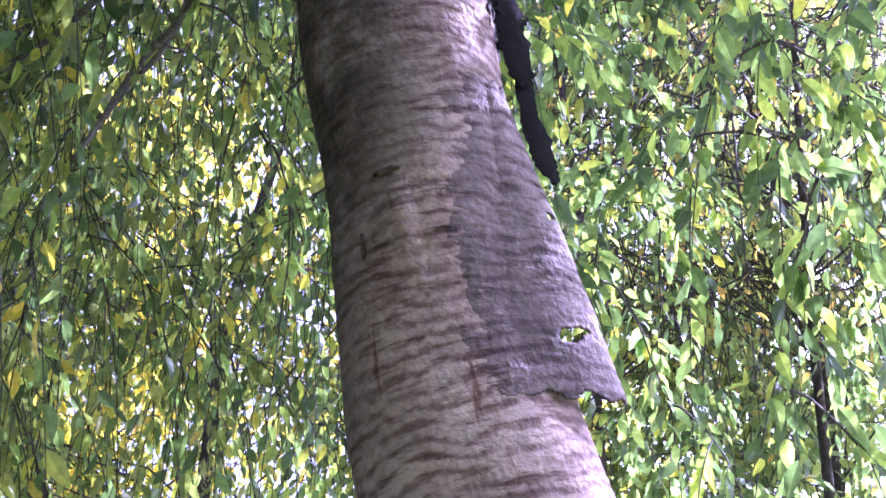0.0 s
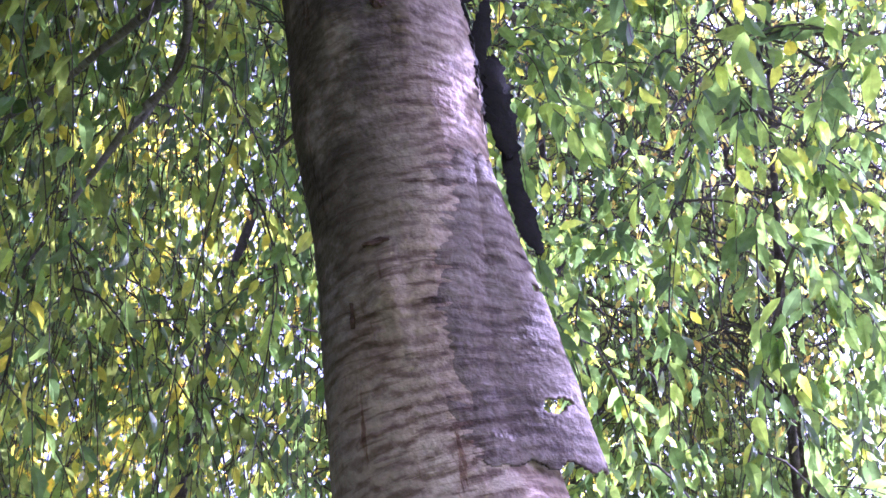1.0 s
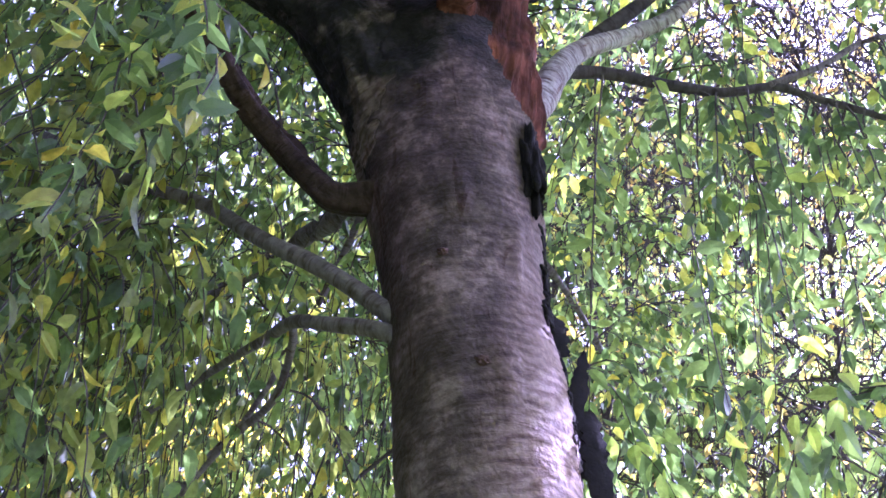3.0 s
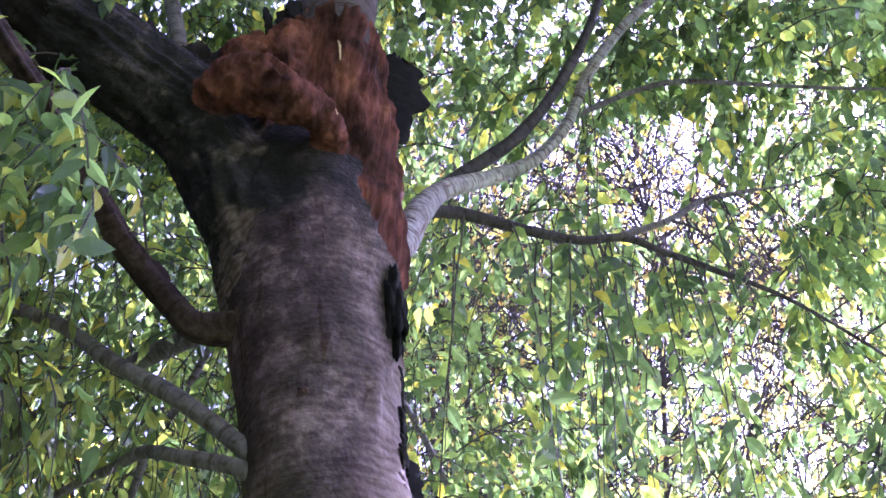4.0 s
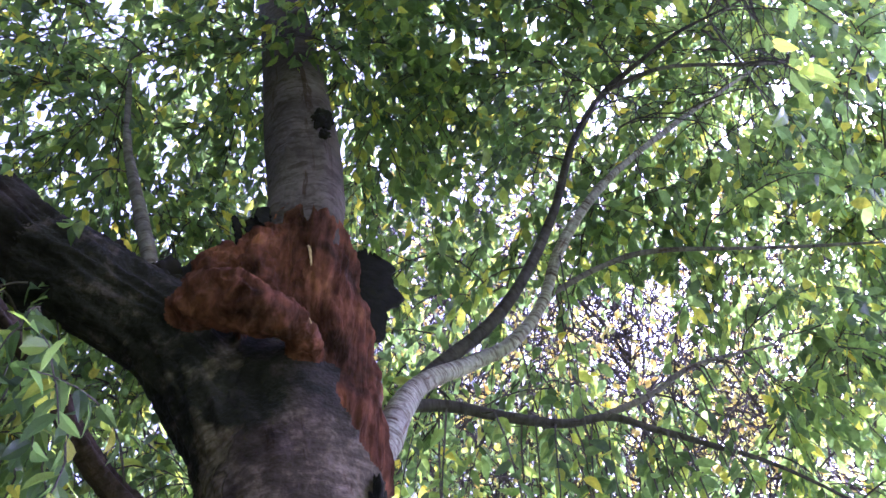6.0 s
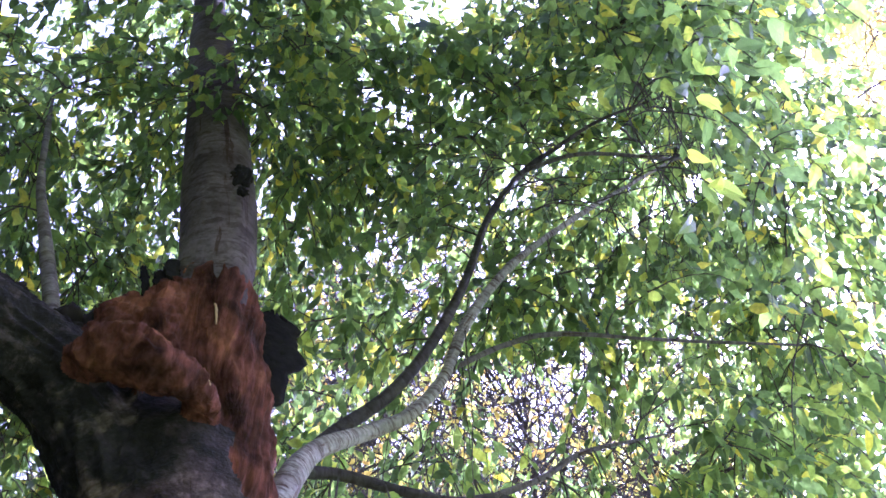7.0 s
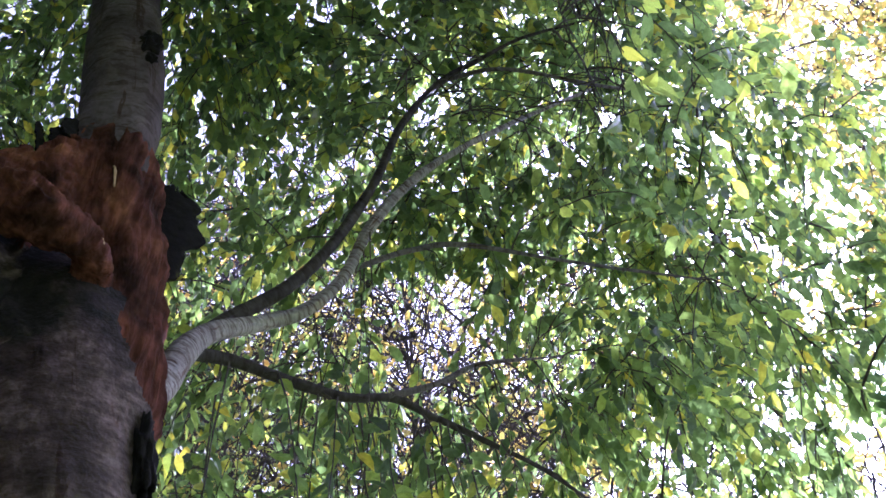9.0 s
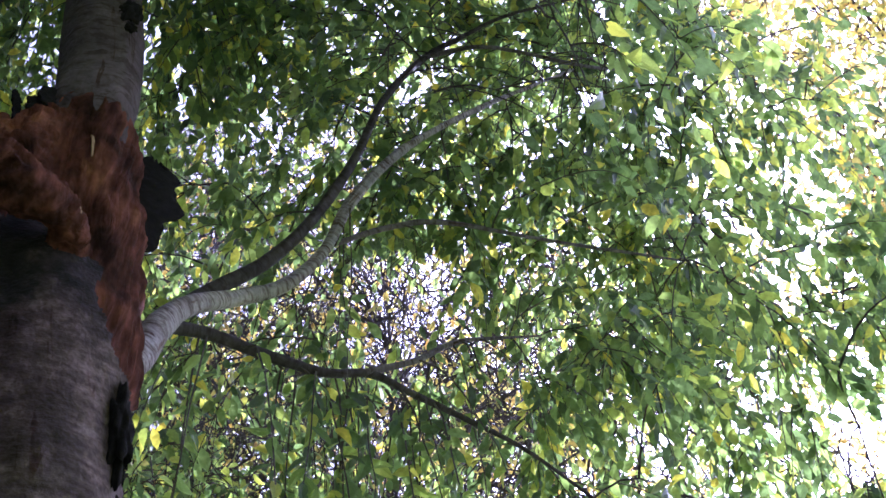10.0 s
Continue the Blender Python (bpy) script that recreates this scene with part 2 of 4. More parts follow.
DARK_BARK = plain_material("near_black_bark", (0.004, 0.0035, 0.0035), (0.013, 0.010, 0.010), 40.0, 0.95)
TWIG = plain_material("twig_bark", (0.034, 0.027, 0.024), (0.10, 0.08, 0.07), 30.0)
WOOD = wood_material()
PALE_WOOD = plain_material("fresh_splinter", (0.26, 0.15, 0.08), (0.5, 0.34, 0.19), 60.0)
GREENS = [(0.0, (0.036, 0.055, 0.036)), (0.35, (0.068, 0.101, 0.054)), (0.7, (0.106, 0.144, 0.062)), (0.88, (0.172, 0.205, 0.060)), (0.97, (0.27, 0.25, 0.05)), (1.0, (0.36, 0.29, 0.04))]
LEAF = leaf_material("cherry_leaf", GREENS)
# yellower greens that paint in light shining through the left crown from behind
WARM = [(0.0, (0.080, 0.098, 0.045)), (0.5, (0.120, 0.135, 0.052)), (0.85, (0.18, 0.18, 0.05)), (1.0, (0.36, 0.27, 0.04))]
LEAF_WARM = leaf_material("backlit_cherry_leaf", WARM)
LEAF_ONE = leaf_material("cherry_leaf_single", GREENS, single=True)
YELLOW_LEAF = leaf_material("yellowing_leaf", [(0.0, (0.10, 0.13, 0.03)), (0.4, (0.20, 0.20, 0.035)), (0.75, (0.36, 0.29, 0.035)), (1.0, (0.44, 0.27, 0.03))])
FAR_LEAF = leaf_material("far_leaf", [(0.0, (0.050, 0.070, 0.045)), (0.5, (0.090, 0.118, 0.060)), (1.0, (0.17, 0.18, 0.055))])
RUST_LEAF = leaf_material("rust_leaf", [(0.0, (0.10, 0.11, 0.04)), (0.5, (0.18, 0.15, 0.06)), (1.0, (0.28, 0.17, 0.06))])
GRASS = plain_material("meadow_grass", (0.035, 0.06, 0.018), (0.09, 0.12, 0.035), 1.5)


# ---------------------------------------------------------------- mesh helpers
def mesh_object(name, verts, faces, material, parent=None, label="", smooth=True, bark=None):
    me = bpy.data.meshes.new(name)
    me.from_pydata(verts if isinstance(verts, list) else verts.tolist(), [], faces if isinstance(faces, list) else faces.tolist())
    if material:
        me.materials.append(material)
    if smooth:
        me.polygons.foreach_set("use_smooth", [True] * len(me.polygons))
    if bark is not None:
        a = me.attributes.new("bark", "FLOAT_VECTOR", "POINT")
        a.data.foreach_set("vector", np.asarray(bark, np.float32).ravel())
    me.update()
    ob = new(name, me)
    if parent is not None:
        ob.parent = parent
    if label:
        tagged(ob, label)
    return ob


def spline(points, n):
    """Catmull-Rom through rows of numbers, n rows out."""
    p = np.array(points, float)
    p = np.vstack([2 * p[0] - p[1], p, 2 * p[-1] - p[-2]])
    k = len(p) - 3
    u = np.linspace(0, k - 1e-9, n)
    i = u.astype(int)
    f = (u - i)[:, None]
    a, b, c, d = p[i], p[i + 1], p[i + 2], p[i + 3]
    return 0.5 * (2 * b + (c - a) * f + (2 * a - 5 * b + 4 * c - d) * f ** 2 + (3 * b - a - 3 * c + d) * f ** 3)


def frames_along(c):
    """Two unit directions across a centre line at each of its points, without twist."""
    t = np.gradient(c, axis=0)
    t /= np.linalg.norm(t, axis=1)[:, None]
    side = np.zeros_like(t)
    s = np.cross(t[0], (0.0, 1.0, 0.0))
    if np.linalg.norm(s) < 0.2:
        s = np.cross(t[0], (1.0, 0.0, 0.0))
    for k in range(len(t)):
        s = s - t[k] * (s @ t[k])
        s /= np.linalg.norm(s)
        side[k] = s
    return side, np.cross(t, side)


def tube(points, rings, around, relief=None, keep=None, tuck=0):
    """Closed tube through rows of x, y, z, radius. relief(angle, length, place) gives metres added to the radius.
    keep(row) picks the stretch that is built; tuck rings at its ends shrink a little, to slip under what joins there.
    Returns verts, faces and bark coordinates (x, y round the stem, z along it)."""
    rows = spline(points, rings)
    c, r = rows[:, :3], rows[:, 3]
    s1, s2 = frames_along(c)
    run = np.r_[0, np.cumsum(np.linalg.norm(np.diff(c, axis=0), axis=1))]
    if keep:
        on = [k for k in range(rings) if keep(rows[k])]
        c, r, s1, s2, run, rings = c[on], r[on], s1[on], s2[on], run[on], len(on)
        if tuck > 0:
            r[-tuck:] -= np.linspace(0, 0.006, tuck)
        elif tuck < 0:
            r[:-tuck] -= np.linspace(0.006, 0, -tuck)
    ang = np.linspace(0, 2 * np.pi, around, endpoint=False)
    rad = np.repeat(r[:, None], around, 1)
    if relief:
        for k in range(rings):
            for j in range(around):
                rad[k, j] += relief(ang[j], run[k], r[k])
    v = c[:, None] + rad[..., None] * (np.cos(ang)[None, :, None] * s1[:, None] + np.sin(ang)[None, :, None] * s2[:, None])
    bark = np.stack([np.cos(ang)[None] * r[:, None], np.sin(ang)[None] * r[:, None], np.repeat(run[:, None], around, 1)], -1)
    faces = []
    for k in range(rings - 1):
        for j in range(around):
            j2 = (j + 1) % around
            faces.append((k * around + j, k * around + j2, (k + 1) * around + j2, (k + 1) * around + j))
    faces.append(tuple(range(around - 1, -1, -1)))
    faces.append(tuple(range((rings - 1) * around, rings * around)))
    return v.reshape(-1, 3), faces, bark.reshape(-1, 3)


def bark_relief(deep, knots, seed):
    """Swollen cross rings, shallow flutes and a few knots."""
    def f(a, run, r):
        q = Vector((math.cos(a) * 1.1 + seed, math.sin(a) * 1.1, run * 3.0))
        even = run * 64.0 + 9.0 * noise.noise(Vector((math.cos(a) * 0.8, math.sin(a) * 0.8 + seed, run * 2.2)))
        worn = 0.35 + 0.9 * max(0.0, min(1.0, 0.5 + 1.3 * noise.noise(Vector((math.cos(a) * 1.5 - seed, math.sin(a) * 1.5, run * 4.0)))))
        ring = worn * noise.noise(Vector((math.cos(a) * 1.7 + seed, math.sin(a) * 1.7, even)))
        ring2 = noise.noise(Vector((math.cos(a) * 3.0 - seed, math.sin(a) * 3.0, run * 130.0)))
        crack = max(0.0, ring) ** 1.5
        calm = 1.0 - 0.75 * max(0.0, min(1.0, (run - 2.7) / 0.5))
        return deep * (1.8 * noise.noise(q) + calm * (0.55 * crack + 0.30 * ring2) + (1 - calm) * 0.5 * noise.noise(Vector((math.cos(a) * 5, math.sin(a) * 5 + seed, run * 14)))) + knots * 2.2 * max(0.0, noise.noise(q * 2.3) - 0.35)
    return f


def rugged_relief(seed):
    """Old fissured bark: broad lumps, ragged plates and a broken upper lip."""
    def f(a, run, r):
        x, y = math.cos(a), math.sin(a)
        lump = noise.noise(Vector((x * 1.3 + seed, y * 1.3, run * 3.2)))
        plate = abs(noise.noise(Vector((x * 3.0, y * 3.0 + seed, run * 5.0))))
        chip = abs(noise.noise(Vector((x * 9.0 + seed, y * 9.0, run * 26.0))))
        return 0.022 * lump - 0.026 * plate - 0.012 * chip + 0.012
    return f


# ---------------------------------------------------------------- ground
def ground():
    n, size = 90, 400.0
    xs = np.sign(np.linspace(-1, 1, n)) * np.abs(np.linspace(-1, 1, n)) ** 2.2 * size
    verts = [(x, y, 0.10 * noise.noise(Vector((x * 0.2, y * 0.2, 0))) * min(1.0, math.hypot(x, y) / 6)) for y in xs for x in xs]
    faces = [(j * n + i, j * n + i + 1, (j + 1) * n + i + 1, (j + 1) * n + i) for j in range(n - 1) for i in range(n - 1)]
    tagged(mesh_object("ground", verts, faces, GRASS), "rough meadow grass under the trees", "ground", kind="structure")


ground()

# ---------------------------------------------------------------- the cherry tree: trunk and limbs
tree = new("cherry_tree")
tree.location = (0.62, 1.95, 0.0)
bpy.context.view_layer.update()
tagged(tree, "old leaning cherry tree with peeling ringed bark and a torn fork", "tree")
INV = tree.matrix_world.inverted()


def part(name, data, material, parent=tree, label="", smooth=True):
    """A mesh under the tree; data is verts, faces and optional bark coordinates in world places."""
    verts, faces, bark = (*data, None)[:3]
    ob = mesh_object(name, verts, faces, material, parent, label, smooth, bark)
    ob.matrix_parent_inverse = INV if parent is tree else parent.matrix_world.inverted()
    return ob


TRUNK = [(0.62, 1.95, -0.1, 0.27), (0.55, 1.95, 0.4, 0.225), (0.43, 1.95, 1.1, 0.205), (0.33, 1.95, 1.6, 0.192), (0.253, 1.95, 1.86, 0.178), (0.19, 1.95, 2.1, 0.160),
         (0.150, 1.95, 2.35, 0.161), (0.103, 1.95, 2.6, 0.165), (0.08, 1.95, 2.75, 0.167), (0.022, 1.95, 3.0, 0.168), (-0.01, 1.95, 3.2, 0.176),
         (-0.048, 1.94, 3.5, 0.186), (-0.095, 1.925, 3.68, 0.184), (-0.125, 1.92, 3.775, 0.165), (-0.13, 1.92, 3.83, 0.10)]
LEFT = [(0.0, 1.97, 3.22, 0.14), (-0.185, 1.94, 3.56, 0.128), (-0.40, 1.83, 3.835, 0.118), (-0.62, 1.75, 3.91, 0.116), (-0.85, 1.71, 4.03, 0.118), (-1.2, 1.66, 4.35, 0.10),
        (-1.7, 1.6, 4.8, 0.075), (-2.3, 1.6, 5.4, 0.03)]
STEM = [(-0.06, 1.95, 3.6, 0.10), (-0.085, 1.86, 3.95, 0.10), (-0.122, 1.775, 4.30, 0.109), (-0.128, 1.76, 4.42, 0.112), (-0.185, 1.72, 4.79, 0.106), (-0.3, 1.72, 5.5, 0.085), (-0.42, 1.8, 6.3, 0.06), (-0.5, 1.9, 7.2, 0.02)]
SILVER = [(0.06, 1.95, 3.55, 0.05), (0.143, 1.98, 3.7, 0.0424), (0.188, 2.05, 3.91, 0.0371), (0.265, 2.12, 4.11, 0.029), (0.42, 2.17, 4.28, 0.0255), (0.54, 2.15, 4.37, 0.0223), (0.64, 2.12, 4.54, 0.0192),
          (0.7, 2.06, 4.76, 0.0172), (0.82, 2.0, 5.0, 0.0144), (0.98, 1.95, 5.23, 0.0117), (1.25, 1.9, 5.55, 0.0083), (1.6, 1.85, 5.95, 0.0041)]
DARK = [(0.25, 2.12, 4.1, 0.0246), (0.3, 2.15, 4.21, 0.0235), (0.46, 2.12, 4.4, 0.0209), (0.58, 2.07, 4.62, 0.0178), (0.69, 2.0, 4.93, 0.0148), (0.76, 1.91, 5.22, 0.0121), (0.88, 1.83, 5.47, 0.0103),
        (1.0, 1.74, 5.57, 0.0083), (1.14, 1.63, 5.65, 0.0064), (1.36, 1.5, 5.72, 0.0032)]
LOWER = [(0.20, 2.07, 3.95, 0.0200), (0.25, 2.1, 3.99, 0.0184), (0.34, 2.11, 4.01, 0.0169), (0.50, 2.12, 4.0, 0.0146), (0.66, 2.13, 4.01, 0.0132), (0.80, 2.14, 4.07, 0.0119), (0.93, 2.16, 4.06, 0.0102),
         (1.10, 2.18, 4.04, 0.0085), (1.33, 2.2, 3.99, 0.0059), (1.7, 2.3, 3.9, 0.0034)]
LOWER_UP = [(0.78, 2.13, 4.06, 0.010), (0.95, 2.15, 4.2, 0.009), (1.13, 2.2, 4.41, 0.007), (1.5, 2.3, 4.7, 0.004)]
MIDDLE = [(0.655, 2.11, 4.57, 0.010), (0.84, 2.07, 4.71, 0.009), (1.03, 2.03, 4.78, 0.008), (1.44, 2.0, 4.84, 0.006), (1.9, 1.95, 4.9, 0.003)]
TIP = [(0.90, 1.81, 5.48, 0.009), (1.1, 1.7, 5.5, 0.008), (1.53, 1.67, 5.6, 0.006), (2.0, 1.7, 5.95, 0.003)]
BRANCH_A = [(-0.06, 1.93, 2.90, 0.024), (-0.133, 1.92, 2.96, 0.020), (-0.27, 1.95, 3.07, 0.019), (-0.447, 2.0, 3.19, 0.018), (-0.59, 2.05, 3.31, 0.016), (-0.76, 2.1, 3.395, 0.015),
            (-0.95, 2.15, 3.5, 0.013), (-1.11, 2.2, 3.63, 0.011), (-1.6, 2.4, 3.9, 0.006), (-2.1, 2.6, 4.0, 0.003)]
BRANCH_B = [(-0.06, 1.93, 2.87, 0.022), (-0.132, 1.92, 2.91, 0.018), (-0.254, 1.99, 2.965, 0.016), (-0.339, 2.07, 3.02, 0.014), (-0.408, 2.16, 3.03, 0.012), (-0.484, 2.26, 3.05, 0.010),
            (-0.588, 2.37, 3.04, 0.009), (-0.7, 2.49, 3.03, 0.008), (-0.91, 2.6, 2.93, 0.006), (-1.2, 2.75, 2.75, 0.003)]
BRANCH_C = [(-0.339, 2.07, 3.02, 0.010), (-0.37, 2.3, 3.12, 0.010), (-0.406, 2.42, 3.05, 0.009), (-0.5, 2.5, 2.98, 0.008), (-0.59, 2.6, 2.9, 0.006), (-0.75, 2.75, 2.7, 0.003)]
STUB = [(-0.10, 1.94, 3.34, 0.055), (-0.186, 1.930, 3.284, 0.044), (-0.281, 1.918, 3.255, 0.037), (-0.338, 1.906, 3.291, 0.033), (-0.416, 1.890, 3.364, 0.031), (-0.478, 1.84, 3.40, 0.027), (-0.545, 1.75, 3.44, 0.023),
        (-0.60, 1.64, 3.465, 0.021), (-0.71, 1.54, 3.525, 0.021), (-0.84, 1.50, 3.67, 0.020), (-0.955, 1.48, 3.80, 0.020), (-1.083, 1.46, 3.94, 0.019), (-1.4, 1.42, 4.3, 0.012), (-1.7, 1.4, 4.6, 0.004)]
SHOOT = [(-0.476, 1.75, 3.86, 0.027), (-0.486, 1.740, 3.995, 0.022), (-0.545, 1.740, 4.193, 0.020), (-0.613, 1.740, 4.410, 0.016), (-0.674, 1.740, 4.622, 0.012), (-0.78, 1.8, 5.2, 0.004)]
HIGH_LEFT = [(-0.30, 2.60, 3.90, 0.012), (-0.40, 2.75, 3.62, 0.010), (-0.53, 2.8, 3.25, 0.008), (-0.61, 2.8, 3.1, 0.007), (-0.70, 2.8, 2.9, 0.005)]
BACK = [(-0.05, 2.05, 3.6, 0.04), (0.0, 2.5, 4.0, 0.025), (0.1, 3.0, 4.3, 0.018), (0.4, 3.5, 4.4, 0.013), (0.7, 4.0, 4.3, 0.009), (0.9, 4.4, 4.0, 0.005)]
BACK_L = [(-0.05, 2.05, 3.5, 0.05), (-0.3, 2.6, 3.9, 0.038), (-0.7, 3.1, 4.0, 0.028), (-1.2, 3.6, 3.9, 0.018), (-1.7, 4.0, 3.5, 0.006)]

TRUNK_RELIEF, LIMB_RELIEF = bark_relief(0.006, 0.012, 3.0), rugged_relief(8.0)
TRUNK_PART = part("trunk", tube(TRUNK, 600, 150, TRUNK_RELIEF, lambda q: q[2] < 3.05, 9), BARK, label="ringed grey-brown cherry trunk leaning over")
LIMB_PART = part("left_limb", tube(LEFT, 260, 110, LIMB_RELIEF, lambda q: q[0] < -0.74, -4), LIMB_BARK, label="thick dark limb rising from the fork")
STEM_PART = part("upper_stem", tube(STEM, 180, 64, bark_relief(0.006, 0.012, 5.0)), STEM_BARK)
silver = part("silver_limb", tube(SILVER, 150, 28, bark_relief(0.0035, 0.004, 12.0)), SILVER_BARK, label="slender silvery limb, sunlight painted into its pale bark")
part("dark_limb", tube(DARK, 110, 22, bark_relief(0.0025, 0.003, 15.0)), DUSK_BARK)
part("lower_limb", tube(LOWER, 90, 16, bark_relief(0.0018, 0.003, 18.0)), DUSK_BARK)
part("crooked_limb", tube(STUB, 240, 36, bark_relief(0.007, 0.016, 22.0)), RED_BARK, label="crooked red-brown limb bent upward")
for k, pts in enumerate((LOWER_UP, MIDDLE, TIP, BRANCH_A, BRANCH_B, BRANCH_C, SHOOT, HIGH_LEFT, BACK, BACK_L)):
    part("branch", tube(pts, 60, 12, bark_relief(0.0015, 0.003, 30.0 + k)), GREY_BARK)


# ---------------------------------------------------------------- torn fork and loose bark
WOOD_COLUMN = [(0.055, 1.895, 3.36, 0.06), (0.045, 1.88, 3.54, 0.098), (0.012, 1.868, 3.74, 0.110), (-0.045, 1.84, 3.95, 0.122), (-0.085, 1.80, 4.14, 0.120), (-0.112, 1.78, 4.25, 0.114), (-0.118, 1.78, 4.29, 0.095)]
SHELF_EDGE = [(-0.39, 1.76, 3.84, 0.035), (-0.345, 1.69, 3.81, 0.05), (-0.27, 1.65, 3.79, 0.062), (-0.19, 1.65, 3.765, 0.06), (-0.12, 1.675, 3.745, 0.045), (-0.06, 1.73, 3.74, 0.03)]
PEAKS = [(-0.335, 1.80, 3.95, 0.085), (-0.325, 1.76, 4.06, 0.05), (-0.305, 1.75, 4.12, 0.022)]
PEAKS_2 = [(-0.22, 1.80, 3.95, 0.10), (-0.225, 1.75, 4.08, 0.065), (-0.215, 1.73, 4.17, 0.03)]


def chain(points, n):
    rows = spline(points, n)
    c = rows[:, :3]
    s1, s2 = frames_along(c)
    t = np.gradient(c, axis=0)
    t /= np.linalg.norm(t, axis=1)[:, None]
    return rows, s1, s2, t, np.r_[0, np.cumsum(np.linalg.norm(np.diff(c, axis=0), axis=1))]


CHAINS = {"trunk": chain(TRUNK, 600), "limb": chain(LEFT, 260)}


def to_chain(p, rows):
    """Distance from places to the skin of a stem given as rows of x, y, z, radius, and the nearest row."""
    best, which = np.full(len(p), 9.0), np.zeros(len(p), int)
    for k in range(len(rows)):
        d = np.sqrt(((p - rows[k, :3]) ** 2).sum(1)) - rows[k, 3]
        closer = d < best
        best[closer], which[closer] = d[closer], k
    return best, which


def blend(a, b, k):
    """Smooth union of two distances."""
    h = np.maximum(k - np.abs(a - b), 0) / k
    return np.minimum(a, b) - h * h * k / 4


def blob(p, centre, radii):
    q = np.sqrt((((p - np.array(centre)) / np.array(radii)) ** 2).sum(1))
    return (q - 1) * min(radii)


FORK_ROWS = [spline(TRUNK, 100)[61:], spline(LEFT, 70)[:37], spline(WOOD_COLUMN, 40), spline(SHELF_EDGE, 30), spline(PEAKS, 14), spline(PEAKS_2, 14)]


def fork_field(p):
    """Distance to the fork: trunk and limb grown together, torn wood above them, a hollow below the torn edge."""
    t, l, c, e, k1, k2 = (to_chain(p, rows)[0] for rows in FORK_ROWS)
    body = blob(p, (-0.225, 1.87, 3.97), (0.165, 0.13, 0.22))
    shelf = blend(blend(blend(body, e, 0.03), k1, 0.025), k2, 0.025)
    wood = blend(c, shelf, 0.03)
    bark = blend(t, l, 0.09)
    f = blend(bark, wood, 0.035)
    for centre, radii in (((-0.225, 1.69, 3.625), (0.10, 0.075, 0.055)), ((-0.025, 1.66, 4.19), (0.03, 0.07, 0.06)), ((-0.27, 1.635, 3.925), (0.12, 0.075, 0.05)), ((-0.145, 1.64, 4.08), (0.022, 0.05, 0.09))):
        f = -blend(-f, blob(p, centre, radii), 0.05)
    return f, t, l, wood


def fork_mesh(low, high, h):
    """Skin of the fork: one vertex in every cell that the surface crosses, one quad across every crossed edge."""
    dims = [int((b - a) / h / 8) * 8 for a, b in zip(low, high)]
    low = np.array(low)
    far = np.full([d + 1 for d in dims], 1.0)
    blocks = np.stack(np.meshgrid(*[np.arange(0, d, 8) for d in dims], indexing="ij"), -1).reshape(-1, 3)
    rough = fork_field(low + (blocks + 4) * h)[0]
    inner = np.stack(np.meshgrid(*[np.arange(9)] * 3, indexing="ij"), -1).reshape(-1, 3)
    for b, value in zip(blocks, rough):
        if value < 0:
            far[b[0]:b[0] + 9, b[1]:b[1] + 9, b[2]:b[2] + 9] = -1.0
    live = blocks[np.abs(rough) < 8 * h * 0.87 + 0.035]
    cells = (live[:, None] + inner[None]).reshape(-1, 3)
    far[tuple(cells.T)] = fork_field(low + cells * h)[0]
    inside = far < 0
    core = inside[:-1, :-1, :-1].astype(int)
    total = sum(inside[i:i + dims[0], j:j + dims[1], k:k + dims[2]].astype(int) for i in (0, 1) for j in (0, 1) for k in (0, 1))
    mixed = np.argwhere((total > 0) & (total < 8))
    index = -np.ones(core.shape, int)
    index[tuple(mixed.T)] = np.arange(len(mixed))
    place, hits = np.zeros((len(mixed), 3)), np.zeros(len(mixed))
    corners = [(i, j, k) for i in (0, 1) for j in (0, 1) for k in (0, 1)]
    for a in corners:
        for axis in range(3):
            if a[axis] == 0:
                b = tuple(a[m] + (m == axis) for m in range(3))
                va, vb = far[tuple((mixed + a).T)], far[tuple((mixed + b).T)]
                cut = (va < 0) != (vb < 0)
                u = va[cut] / (va[cut] - vb[cut])
                place[cut] += np.array(a) + u[:, None] * (np.array(b) - np.array(a))
                hits[cut] += 1
    verts = low + (mixed + place / hits[:, None]) * h
    faces = []
    for axis in range(3):
        o1, o2 = [m for m in range(3) if m != axis]
        first = inside[tuple(slice(0, -1) if m == axis else slice(1, -1) for m in range(3))]
        second = inside[tuple(slice(1, None) if m == axis else slice(1, -1) for m in range(3))]
        for at in np.argwhere(first != second):
            g = at.copy()
            g[o1] += 1
            g[o2] += 1
            quad = []
            for d1, d2 in ((0, 0), (-1, 0), (-1, -1), (0, -1)):
                q = g.copy()
                q[o1] += d1
                q[o2] += d2
                quad.append(int(index[tuple(q)]))
            turn = bool(first[tuple(at)]) != (axis == 1)
            faces.append(quad if turn else quad[::-1])
    return verts, np.array(faces)


def normals_of(verts, faces):
    n = np.cross(verts[faces[:, 2]] - verts[faces[:, 0]], verts[faces[:, 3]] - verts[faces[:, 1]])
    out = np.zeros_like(verts)
    for k in range(4):
        np.add.at(out, faces[:, k], n)
    return out / (np.linalg.norm(out, axis=1)[:, None] + 1e-12)


